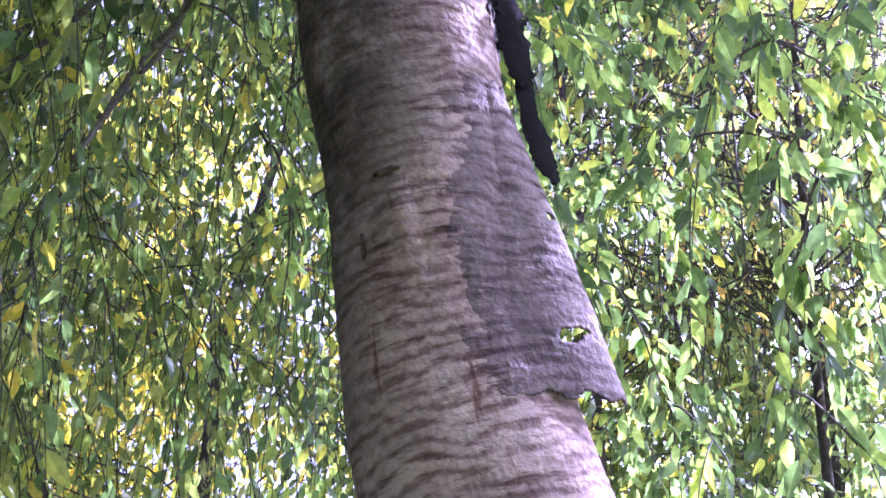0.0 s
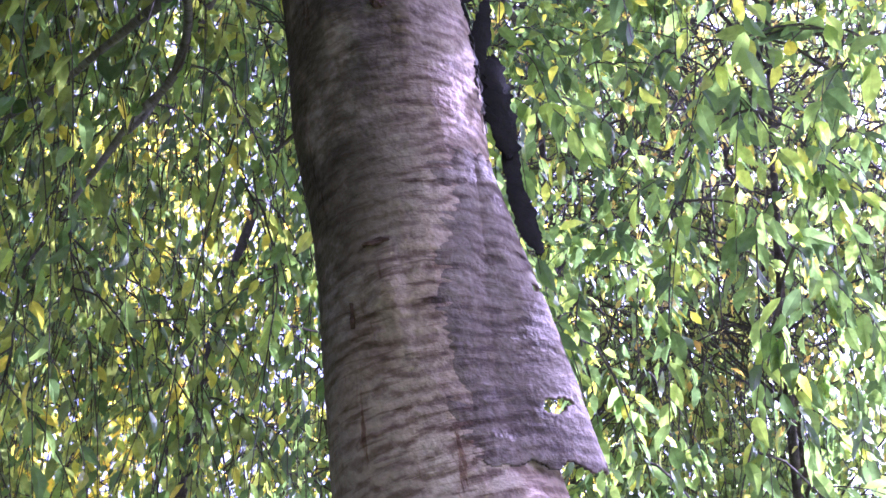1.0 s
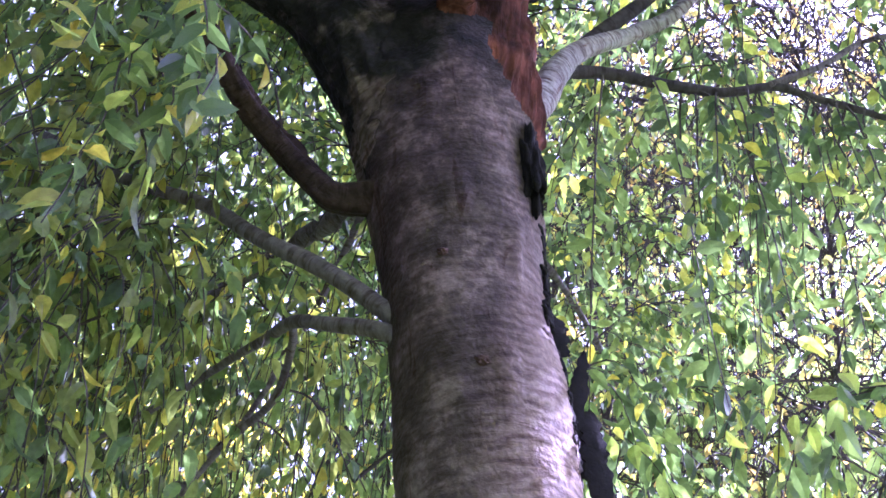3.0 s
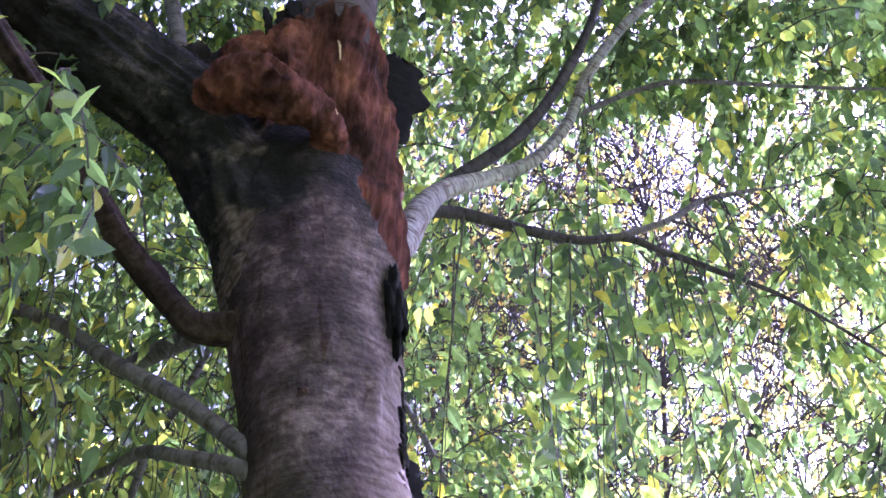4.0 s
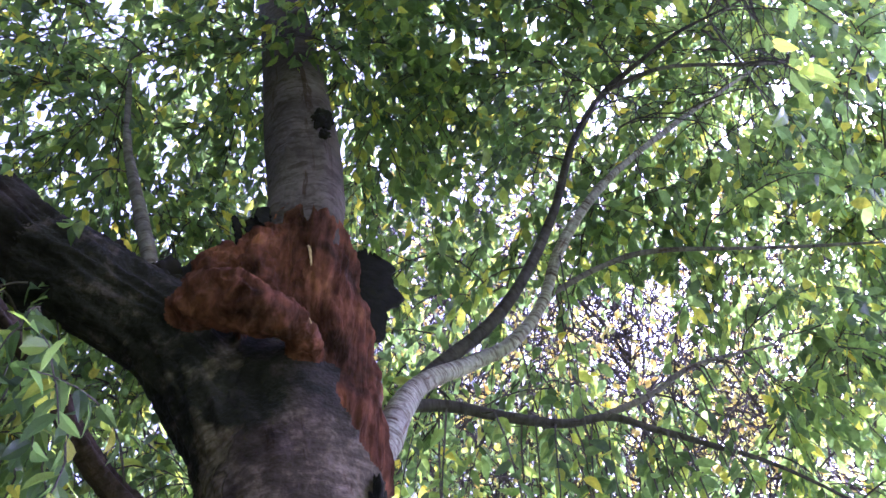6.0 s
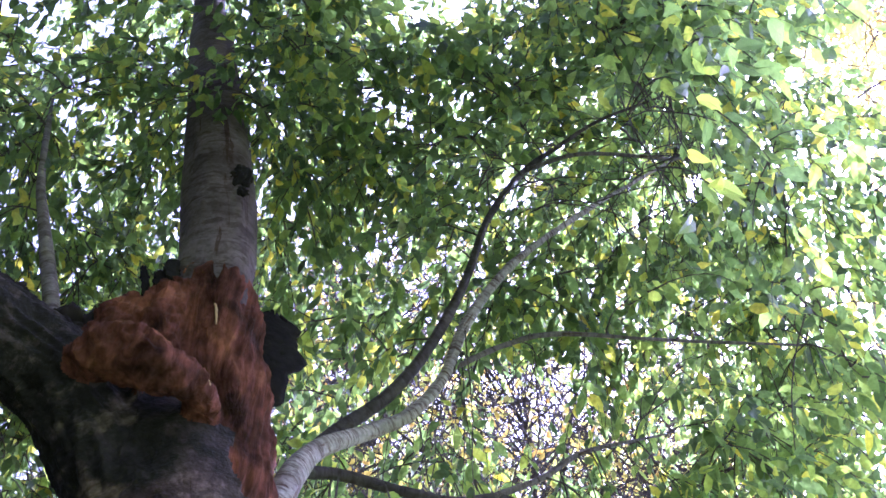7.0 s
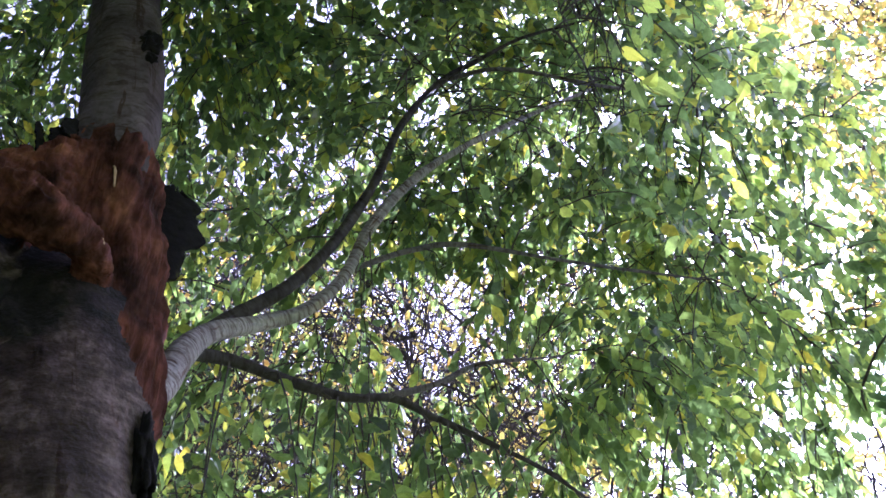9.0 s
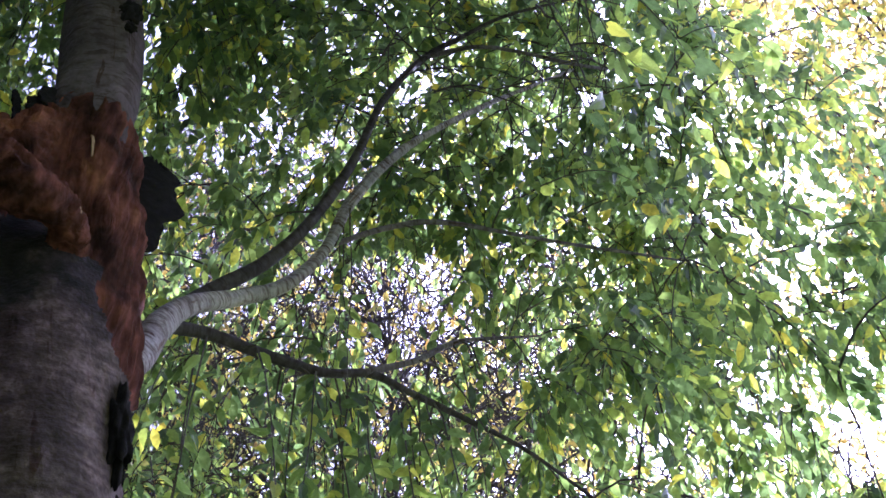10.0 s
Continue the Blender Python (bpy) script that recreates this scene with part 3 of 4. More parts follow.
def fork():
    """The fork's skin, split into trunk bark, limb bark, torn wood and the hollow with its painted shade."""
    verts, faces = fork_mesh((-0.80, 1.45, 2.99), (0.32, 2.24, 4.40), 0.0068)
    normal = normals_of(verts, faces)
    f, t, l, wood = fork_field(verts)
    lift, zone, bark, painted_dark = np.zeros(len(verts)), np.zeros(len(verts), int), np.zeros((len(verts), 3)), np.zeros(len(verts))
    places = {}
    for name, (rows, s1, s2, tan, run) in CHAINS.items():
        near = to_chain(verts, rows[::4])[1] * 4
        off = verts - rows[near, :3]
        places[name] = (off, (off * s1[near]).sum(1), (off * s2[near]).sum(1), run[near] + (off * tan[near]).sum(1), rows[near, 3])
    for i, p in enumerate(verts):
        v = Vector(p)
        ragged = 0.018 * noise.noise(v * 9.0) + 0.010 * noise.noise(v * 31.0)
        name = "trunk" if t[i] < l[i] + 2.0 * ragged else "limb"
        _, a, b, along, r = (q[i] for q in places[name])
        size = math.hypot(a, b) + 1e-9
        bark[i] = (a / size * r, b / size * r, along)
        share = min(1.0, max(0.0, 0.5 + (l[i] - t[i]) / 0.08))
        skin = 0.0
        if share > 0:
            q = [w[i] for w in places["trunk"]]
            skin += share * TRUNK_RELIEF(math.atan2(q[2], q[1]), q[3], q[4])
        if share < 1:
            q = [w[i] for w in places["limb"]]
            skin += (1 - share) * LIMB_RELIEF(math.atan2(q[2], q[1]), q[3], q[4])
        crumb = abs(noise.noise(v * 24.0)) + 0.55 * abs(noise.noise(v * 55.0))
        fibre = noise.noise(Vector((p[0] * 62, p[1] * 62, p[2] * 7))) + 0.5 * noise.noise(Vector((p[0] * 130, p[1] * 130, p[2] * 16)))
        loose = min(1.0, max(0.0, 0.5 - (p[0] + 0.17) / 0.10)) if p[2] > 3.62 else 0.0
        torn = 0.016 * noise.noise(v * 10.0) + loose * (0.012 - 0.030 * crumb) + (1 - loose) * (0.010 * fibre - 0.022 * max(0.0, noise.noise(Vector((p[0] * 17, p[1] * 17, p[2] * 5)))))
        bare = min(1.0, max(0.0, 0.5 + (min(t[i], l[i]) - wood[i] - ragged) / 0.012))
        lift[i] = bare * (torn + 0.004) + (1 - bare) * skin
        zone[i] = 2 if bare > 0.5 else 1 if name == "limb" else 0
        # darkens limb side and fork top, and paints shade into the hollow
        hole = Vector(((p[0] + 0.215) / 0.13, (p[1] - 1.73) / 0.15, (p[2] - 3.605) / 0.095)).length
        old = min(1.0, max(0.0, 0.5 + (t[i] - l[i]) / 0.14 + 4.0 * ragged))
        painted_dark[i] = max(0.85 * old, min(1.0, max(0.0, (1.5 - hole) / 0.8)), 0.72 * min(1.0, max(0.0, (p[2] - 3.42 + 3.0 * ragged) / 0.22)))
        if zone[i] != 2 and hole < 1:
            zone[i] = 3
    verts = verts + normal * lift[:, None]
    normal = normals_of(verts, faces)
    made = []
    face_zone = np.sort(zone[faces], axis=1)[:, 2]
    for number, (name, material, label) in enumerate((("fork", BARK, "dark grown-together bark of the fork"), ("limb_foot", BARK, "rough dark foot of the thick limb"), ("torn_heartwood", WOOD, "rust-red torn heartwood bared in the fork"), ("rotted_hollow", BARK, "hollow under the torn wood with painted shade"))):
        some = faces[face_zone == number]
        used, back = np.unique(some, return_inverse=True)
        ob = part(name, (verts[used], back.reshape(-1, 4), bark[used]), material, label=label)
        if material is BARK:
            ob.data.attributes.new("painted_dark", "FLOAT", "POINT").data.foreach_set("value", painted_dark[used].astype(np.float32))
        ob.data.normals_split_custom_set_from_vertices(normal[used].tolist())
        made.append(ob)
    return made


def front_of(x, z, lift=0.0):
    """The place on the near side of the fork's skin at x and z."""
    ys = np.linspace(1.45, 2.0, 111)
    f = fork_field(np.c_[np.full(111, x), ys, np.full(111, z)])[0]
    return (x, float(ys[int(np.argmax(f < 0))]) - lift, z)


def trunk_at(z):
    p = np.array(TRUNK)
    return [float(np.interp(z, p[:, 2], p[:, k])) for k in (0, 1, 3)]


def sheet(place, nu, nv, thick, keep=lambda u, v: True):
    """A thick sheet from place(u, v), with the cells where keep is false left out."""
    verts = []
    for side in (0, 1):
        for j in range(nv + 1):
            for i in range(nu + 1):
                u, v = i / nu, j / nv
                p = place(u, v)
                n = (place(u + 0.01, v) - p).cross(place(u, v + 0.01) - p).normalized()
                verts.append(tuple(p + n * (thick * (0.5 - side))))
    top = (nu + 1) * (nv + 1)
    cells = {(i, j) for j in range(nv) for i in range(nu) if keep((i + 0.5) / nu, (j + 0.5) / nv)}
    faces = []
    for i, j in cells:
        a, b, c, d = j * (nu + 1) + i, j * (nu + 1) + i + 1, (j + 1) * (nu + 1) + i + 1, (j + 1) * (nu + 1) + i
        faces += [(a, b, c, d), (d + top, c + top, b + top, a + top)]
        for (di, dj), (e, f) in (((0, -1), (a, b)), ((1, 0), (b, c)), ((0, 1), (c, d)), ((-1, 0), (d, a))):
            if (i + di, j + dj) not in cells:
                faces.append((f, e, e + top, f + top))
    used = sorted({k for f in faces for k in f})
    back = {k: n for n, k in enumerate(used)}
    return [verts[k] for k in used], [tuple(back[k] for k in f) for f in faces]


def wrap(z, angle, lift):
    """A place on the trunk's skin: angle in degrees from the side that faces the camera, to the right; lift off it."""
    x, y, r = trunk_at(z)
    a = radians(angle)
    return Vector((x + (r + lift) * math.sin(a), y - (r + lift) * math.cos(a), z))


def trunk_coords(verts):
    """Bark coordinates of places on or near the trunk."""
    p = np.array(verts)
    rows, s1, s2, tan, run = CHAINS["trunk"]
    near = to_chain(p, rows[::4])[1] * 4
    off = p - rows[near, :3]
    return np.c_[(off * s1[near]).sum(1), (off * s2[near]).sum(1), run[near] + (off * tan[near]).sum(1)]


def on_skin(z, angle, lift):
    """A place on the trunk's rough skin, as in wrap()."""
    a = radians(angle)
    rows, run = CHAINS["trunk"][0], CHAINS["trunk"][4]
    return wrap(z, angle, lift + TRUNK_RELIEF(math.atan2(math.cos(a), -math.sin(a)), float(np.interp(z, rows[:, 2], run)), trunk_at(z)[2]))


def flap_place(u, v):
    """Loose bark plate, v from its lower tip up, u from the skin that it grows out of to its curled free edge."""
    zi, zo = 1.940 + 0.56 * v, 1.985 + 0.52 * v
    z = zi + (zo - zi) * u
    xo = 0.978 * float(np.interp(zo, (1.98, 2.128, 2.26, 2.357, 2.491), (0.490, 0.440, 0.390, 0.345, 0.290)))
    turn, start = 0.42, 30 + 12 * v
    if u < turn:
        return on_skin(z, start - (turn - u) / turn * 34, -0.0065 + 0.010 * u / turn + 0.006 * noise.noise(Vector((u * 7, z * 22, 6.0))) * (1 - u / turn))
    w = (u - turn) / (1 - turn)
    p = on_skin(z, start, 0.0035)
    ripple = (0.002 + 0.012 * w ** 3) * noise.noise(Vector((u * 1.5, 3.0, z * 48))) + 0.006 * noise.noise(Vector((u * 3, 9.0, z * 9)))
    curl = 0.060 * max(0.0, w - 0.80) ** 2 / 0.04
    wave = min(1.0, w * 3)
    return Vector((p.x + (xo - p.x) * w + 0.5 * ripple * wave, p.y + (1.885 - p.y) * w - 0.014 * math.sin(math.pi * w) + ripple * wave + curl, z - 0.02 * max(0.0, 0.06 - v) * w))


def flap_keep(u, v):
    ragged = 0.05 * noise.noise(Vector((u * 9, v * 14, 2.0)))
    jag = 0.7 * noise.noise(Vector((u * 16, v * 60, 7.0)))
    w = (u - 0.42) / 0.58
    if ((w - 0.53) / 0.13) ** 2 + ((v - 0.180 - 0.06 * (w - 0.5)) / 0.026) ** 2 < 1 + jag or ((w - 0.66) / 0.10) ** 2 + ((v - 0.200) / 0.014) ** 2 < 1 + jag:
        return False
    notch = 0.94 + 0.10 * noise.noise(Vector((v * 23, 4.0, 1.0))) + 0.06 * noise.noise(Vector((v * 61, 4.0, 7.0)))
    if w > notch or abs(v - 0.53 - 0.05 * w + 0.02 * jag) < 0.011 and w > 0.70 or abs(v - 0.67 + 0.02 * jag) < 0.008 and w > 0.6 or abs(v - 0.40 + 0.01 * jag) < 0.006 and w > 0.85:
        return False
    return 0.012 * (1 + 2 * noise.noise(Vector((u * 9, 0, 4.0)))) < v < 0.985 + ragged


flap = sheet(flap_place, 90, 170, 0.005, flap_keep)
part("loose_bark_plate", (*flap, trunk_coords(flap[0])), FLAP_BARK, label="loose curled plate of bark with a torn hole")
WOOD_PART = fork()[2]


def strip_of(places, width, thick, seed, curl=0.35, jag=1.0):
    """A narrow curling strip of bark along rows of x, y, z."""
    c = spline(places, 40)

    def place(u, v):
        k = min(max(v, 0), 1) * 39
        i = min(int(k), 38)
        p = c[i] + (c[i + 1] - c[i]) * (k - i)
        w = width * (0.62 + 0.30 * math.sin(math.pi * min(max(v, 0.02), 0.98))) * (1 + 0.45 * noise.noise(Vector((v * 5, seed, 0))) + 0.30 * jag * noise.noise(Vector((v * 17, seed, 4))))
        w *= min(1.0, 0.25 + 7 * max(0.0, 1 - v), 0.3 + 7 * max(0.0, v))
        s = (u - 0.5) * w + width * (0.16 * noise.noise(Vector((v * 7, seed, 9))) + 0.08 * jag * noise.noise(Vector((v * 21, seed, 5))))
        frayed = 0.25 * width * noise.noise(Vector((u * 4, seed, 2))) * (abs(v - 0.5) * 2) ** 6
        return Vector((p[0] + s, p[1] + curl * s + 0.3 * s * s / width, p[2] + 0.1 * s + frayed))
    return sheet(place, 10, 70, thick)


for k, (places, width) in enumerate((
        ([(0.262, 1.9, 2.90), (0.252, 1.89, 2.80), (0.25, 1.9, 2.70), (0.262, 1.91, 2.62)], 0.022),
        ([(0.270, 1.91, 2.77), (0.283, 1.9, 2.70), (0.292, 1.9, 2.63), (0.31, 1.91, 2.55)], 0.034),
        ([(0.305, 1.92, 2.60), (0.322, 1.92, 2.50), (0.345, 1.92, 2.42), (0.362, 1.92, 2.37)], 0.026),
        ([(0.196, 1.90, 2.98), (0.205, 1.88, 2.93), (0.213, 1.89, 2.87)], 0.03))):
    part("bark_strip", strip_of(places, width * 1.6, 0.004, 2.0 + k, 0.25), DARK_BARK, TRUNK_PART, "dark hanging strip of bark", False)
dark_plate = strip_of([(0.062, 1.87, 4.35), (0.062, 1.86, 4.24), (0.066, 1.86, 4.10), (0.030, 1.86, 3.92)], 0.17, 0.012, 7.7, 0.1, 0.35)
part("bark_plate", dark_plate, DARK_BARK, label="dark plate of bark beside the torn wood")
for places, width in (([(-0.262, 1.72, 4.24), (-0.250, 1.715, 4.17), (-0.225, 1.71, 4.08)], 0.030), ([(-0.312, 1.74, 4.27), (-0.295, 1.735, 4.20), (-0.28, 1.73, 4.12)], 0.018),
                      ([(-0.232, 1.72, 4.30), (-0.236, 1.71, 4.25), (-0.222, 1.70, 4.18)], 0.028)):
    part("bark_strip", strip_of(places, width * 1.4, 0.008, width * 99), DARK_BARK, WOOD_PART, "dark hanging strip of bark", False)
for line, width in ((((-0.095, 3.80), (-0.086, 3.765), (-0.068, 3.735)), 0.014), (((-0.103, 4.10), (-0.097, 4.08), (-0.088, 4.03)), 0.006)):
    part("splinter", strip_of([front_of(x, z, 0.008) for x, z in line], width, 0.005, width * 77), PALE_WOOD, WOOD_PART, "pale fresh splinter")


def lump_mesh(place, radii, seed, rough=0.35, lean=(0, 0, 0)):
    """A rough, lobed lump of bark or callus."""
    bm = bmesh.new()
    bmesh.ops.create_icosphere(bm, subdivisions=4, radius=1.0)
    for v in bm.verts:
        d = v.co.copy()
        k = 1 + rough * noise.noise(d * 2.1 + Vector((seed, 0, 0))) + 0.4 * rough * noise.noise(d * 6.0 + Vector((0, seed, 0)))
        v.co = Vector((d.x * radii[0], d.y * radii[1], d.z * radii[2])) * k + Vector(lean) * d.z + Vector(place)
    out = [tuple(v.co) for v in bm.verts], [tuple(v.index for v in f.verts) for f in bm.faces]
    bm.free()
    return out


for k, (place, radii) in enumerate((((-0.118, 1.628, 4.655), (0.034, 0.022, 0.052)), ((-0.10, 1.628, 4.575), (0.016, 0.013, 0.020)))):
    part("knot", lump_mesh(place, radii, 3.0 + k, 0.5), DARK_BARK, STEM_PART, "dark dead knot on the stem")
for k, (place, radii) in enumerate((((-0.47, 1.78, 3.97), (0.07, 0.06, 0.065)), ((-0.60, 1.75, 4.00), (0.06, 0.06, 0.06)), ((-0.74, 1.73, 4.06), (0.07, 0.06, 0.05)), ((-0.41, 1.79, 3.95), (0.055, 0.05, 0.10)), ((-0.86, 1.71, 4.13), (0.06, 0.06, 0.05)))):
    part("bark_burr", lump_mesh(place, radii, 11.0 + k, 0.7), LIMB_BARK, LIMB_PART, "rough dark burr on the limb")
part("bark_collar", lump_mesh((0.125, 1.85, 3.33), (0.03, 0.05, 0.12), 25.0, 0.7, (-0.02, 0, 0)), DARK_BARK, TRUNK_PART, "dark loose bark at the limb's foot")


def scar(z, angle, tall, wide, seed, tilt=0.0, lift=0.003):
    """A ragged crack or flake lying on the trunk's skin."""
    def place(u, v):
        w = wide * (u - 0.5) / trunk_at(z)[2] * 57.3
        zz = z + tall * (v - 0.5) + tilt * wide * (u - 0.5)
        return wrap(zz, angle + w, lift + 0.003 * noise.noise(Vector((u * 3, v * 3, seed))))

    def keep(u, v):
        return ((u - 0.5) / 0.5) ** 2 + ((v - 0.5) / 0.5) ** 2 < 0.8 + 0.9 * noise.noise(Vector((u * 4, v * 4, seed * 3)))
    return sheet(place, 16, 16, 0.005, keep)


CRACK = plain_material("raw_bark_crack", (0.03, 0.016, 0.013), (0.10, 0.055, 0.045), 70.0)
PALE = plain_material("pale_bark_chip", (0.40, 0.36, 0.34), (0.62, 0.58, 0.55), 60.0)
for z, angle, tall, wide, tilt, mat, label in (
        (2.31, -24, 0.011, 0.045, 0.1, CRACK, "short dark crack in the bark"), (2.195, -44, 0.045, 0.005, 0.0, CRACK, "short dark crack in the bark"),
        (2.485, 40, 0.012, 0.060, -0.1, CRACK, "short dark crack in the bark"),
        (2.474, 45, 0.012, 0.012, 0.0, PALE, "pale chip of bark"), 
        (2.90, 58, 0.014, 0.06, 0.1, CRACK, "short dark crack in the bark"), (3.16, 62, 0.014, 0.05, 0.0, CRACK, "short dark crack in the bark")):
    part("bark_scar", scar(z, angle, tall, wide, z * 7 + angle, tilt, 0.001), mat, TRUNK_PART, label)


def old_plate(z0, z1, a0, a1, lift, seed, ragged=0.30):
    """A slab of old dark bark lying on the trunk, with a broken outline."""
    def place(u, v):
        z = z0 + (z1 - z0) * v
        rough = 0.006 * noise.noise(Vector((u * 7 + seed, v * 5, 1.0))) + 0.004 * noise.noise(Vector((u * 22 + seed, v * 16, 2.0)))
        return wrap(z, a0 + (a1 - a0) * u, lift + rough)

    def keep(u, v):
        n = noise.noise(Vector((seed, v * 5.0, 3.0))) + 0.6 * noise.noise(Vector((seed, v * 19.0, 6.0)))
        m = noise.noise(Vector((u * 4.0, seed, 4.0))) + 0.5 * noise.noise(Vector((u * 15.0, seed, 8.0)))
        return ragged * (0.5 + n) < u < 1 - ragged * (0.5 - n) and ragged * (0.4 + m) < v < 1 - ragged * (0.4 - m)
    return sheet(place, 40, 90, 0.007, keep)


OLD_BARK = bark_material("old_flaking_bark", [(0.3, (0.022, 0.015, 0.017)), (0.45, (0.045, 0.032, 0.035)), (0.6, (0.075, 0.056, 0.060)), (0.75, (0.13, 0.10, 0.105))], band=14.0, bands=0.5, relief=0.9)
for z0, z1, a0, a1, seed in ((2.62, 2.96, 58, 96, 9.4),):
    slab = old_plate(z0, z1, a0, a1, 0.004, seed)
    part("bark_plate", (*slab, slab[0]), OLD_BARK, TRUNK_PART, "dark flaking slab of old bark")
for z0, z1, a0, a1, seed in ((2.78, 3.06, 50, 130, 2.3), (2.98, 3.30, 56, 135, 6.1), (3.20, 3.46, 62, 135, 4.4), (2.66, 2.84, 62, 120, 8.2)):
    slab = old_plate(z0, z1, a0, a1, 0.007, seed, 0.42)
    part("bark_plate", (*slab, slab[0]), DARK_BARK, TRUNK_PART, "black lifted flake of old bark")
for k, (z, angle, size) in enumerate(((2.765, -4, 0.013), (3.02, -18, 0.010))):
    part("bark_knot", lump_mesh(wrap(z, angle, 0.002), (size, size * 0.6, size * 0.8), 31.0 + k, 0.5), CRACK, TRUNK_PART, "small knot in the bark")


# ---------------------------------------------------------------- twigs and leaves
LEAF_V = np.array([(0, 0, 0), (0, .45, .03), (0, 1, -.03), (-.16, .17, .05), (-.22, .43, .08), (-.14, .73, .05), (.16, .17, .05), (.22, .43, .08), (.14, .73, .05)])
LEAF_F = np.array([(0, 1, 3), (1, 4, 3), (1, 5, 4), (1, 2, 5), (0, 6, 1), (1, 6, 7), (1, 7, 8), (1, 8, 2)])
FAR_V = np.array([(0, 0, 0), (-.21, .35, .06), (-.17, .7, .05), (0, 1, -.03), (.17, .7, .05), (.21, .35, .06)])
FAR_F = np.array([(0, 5, 1), (1, 5, 4), (1, 4, 2), (2, 4, 3)])


def leaf_cloud(places, ways, ups, sizes, bend, LEAF_V=LEAF_V, LEAF_F=LEAF_F):
    """Verts and faces of many leaves: base places, ways along the leaf, normals, lengths."""
    y = ways / np.linalg.norm(ways, axis=1)[:, None]
    x = np.cross(y, ups)
    x /= np.linalg.norm(x, axis=1)[:, None] + 1e-9
    z = np.cross(x, y)
    lv = LEAF_V[None].repeat(len(places), 0).copy()
    lv[..., 2] -= bend[:, None] * lv[..., 1] ** 2
    v = places[:, None] + sizes[:, None, None] * (lv[..., :1] * x[:, None] + lv[..., 1:2] * y[:, None] + lv[..., 2:] * z[:, None])
    f = LEAF_F[None] + (np.arange(len(places)) * len(LEAF_V))[:, None, None]
    return v.reshape(-1, 3), f.reshape(-1, 3)


def thin_tubes(lines, radii):
    """Three-sided tubes along many polylines of the same number of points."""
    L = np.array(lines)
    n, k = L.shape[:2]
    t = np.gradient(L, axis=1)
    t /= np.linalg.norm(t, axis=2)[..., None] + 1e-9
    s = np.cross(t, np.array((0.31, 0.87, 0.38)))
    s /= np.linalg.norm(s, axis=2)[..., None] + 1e-9
    b = np.cross(t, s)
    ang = np.array([0, 2.094, 4.189])
    r = np.array(radii)[:, None, None, None] * np.linspace(1, 0.35, k)[None, :, None, None]
    v = L[:, :, None] + r * (np.cos(ang)[None, None, :, None] * s[:, :, None] + np.sin(ang)[None, None, :, None] * b[:, :, None])
    q = [(3 * j + i, 3 * j + (i + 1) % 3, 3 * j + 3 + (i + 1) % 3, 3 * j + 3 + i) for j in range(k - 1) for i in range(3)]
    f = np.array(q)[None] + (np.arange(n) * 3 * k)[:, None, None]
    return v.reshape(-1, 3), f.reshape(-1, 4)


rng = np.random.default_rng(7)
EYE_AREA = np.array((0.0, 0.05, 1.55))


def crown_targets(count, az, el, far, clear):
    """Places in a wedge of the crown, its directions taken from the camera's spot below it."""
    out = []
    while len(out) < count:
        a, e, d = radians(rng.uniform(*az)), radians(rng.uniform(*el)), rng.uniform(far[0] ** 2, far[1] ** 2) ** 0.5
        p = EYE_AREA + d * np.array((math.sin(a) * math.cos(e), math.cos(a) * math.cos(e), math.sin(e)))
        if clear(p):
            out.append(p)
    return out


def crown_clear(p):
    """Keeps leaves out of the camera's view of trunk, fork and limbs, thins the crown by view direction and opens a
    path for the sun.
    """
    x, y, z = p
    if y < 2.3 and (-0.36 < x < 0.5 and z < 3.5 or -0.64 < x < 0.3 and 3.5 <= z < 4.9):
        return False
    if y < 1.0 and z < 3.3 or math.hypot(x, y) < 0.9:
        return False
    # tunnel cut through the leaves so that sun reaches the loose plate's edge
    for k in range(5):
        off = Vector((x - 0.505 + 0.022 * k, y - 1.96, z - 2.03 - 0.08 * k))
        if off.dot(SUN_TO) > 0 and (off - SUN_TO * off.dot(SUN_TO)).length < 0.085:
            return False
    # the wedges below are set by direction from the camera
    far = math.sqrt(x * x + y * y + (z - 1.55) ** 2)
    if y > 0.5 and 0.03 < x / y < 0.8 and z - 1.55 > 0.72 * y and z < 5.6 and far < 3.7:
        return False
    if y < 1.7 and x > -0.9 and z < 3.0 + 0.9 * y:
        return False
    if 2.2 < y < 5.5 and 0.07 < x / y < 0.17 and 0.75 < (z - 1.55) / y < 1.6:
        return noise.noise(Vector(p) * 3.1) > -0.08
    if y > 1.9 and 0.17 < x / y < 0.38 and 0.75 < (z - 1.55) / y < 1.25:
        return noise.noise(Vector(p) * 2.3) > -0.15
    if y > 0 and x > 1.15 * y and z - 1.55 > 0.8 * math.hypot(x, y):
        return noise.noise(Vector(p) * 1.9) > -0.08
    if y > 1.5 and 0.25 < x / y < 0.62 and 0.78 < (z - 1.55) / math.hypot(x, y) < 1.36:
        return noise.noise(Vector(p) * 2.6) > 0.12
    return noise.noise(Vector(p) * 1.3) > -0.38


limb_nodes = []
for pts in (LEFT, STEM, SILVER, DARK, LOWER, LOWER_UP, MIDDLE, TIP, BRANCH_A, BRANCH_B, BRANCH_C, STUB, SHOOT, HIGH_LEFT, BACK, BACK_L):
    limb_nodes += [row[:3] for row in spline(pts, 24)[6:]]
nodes_xyz = np.array(limb_nodes)

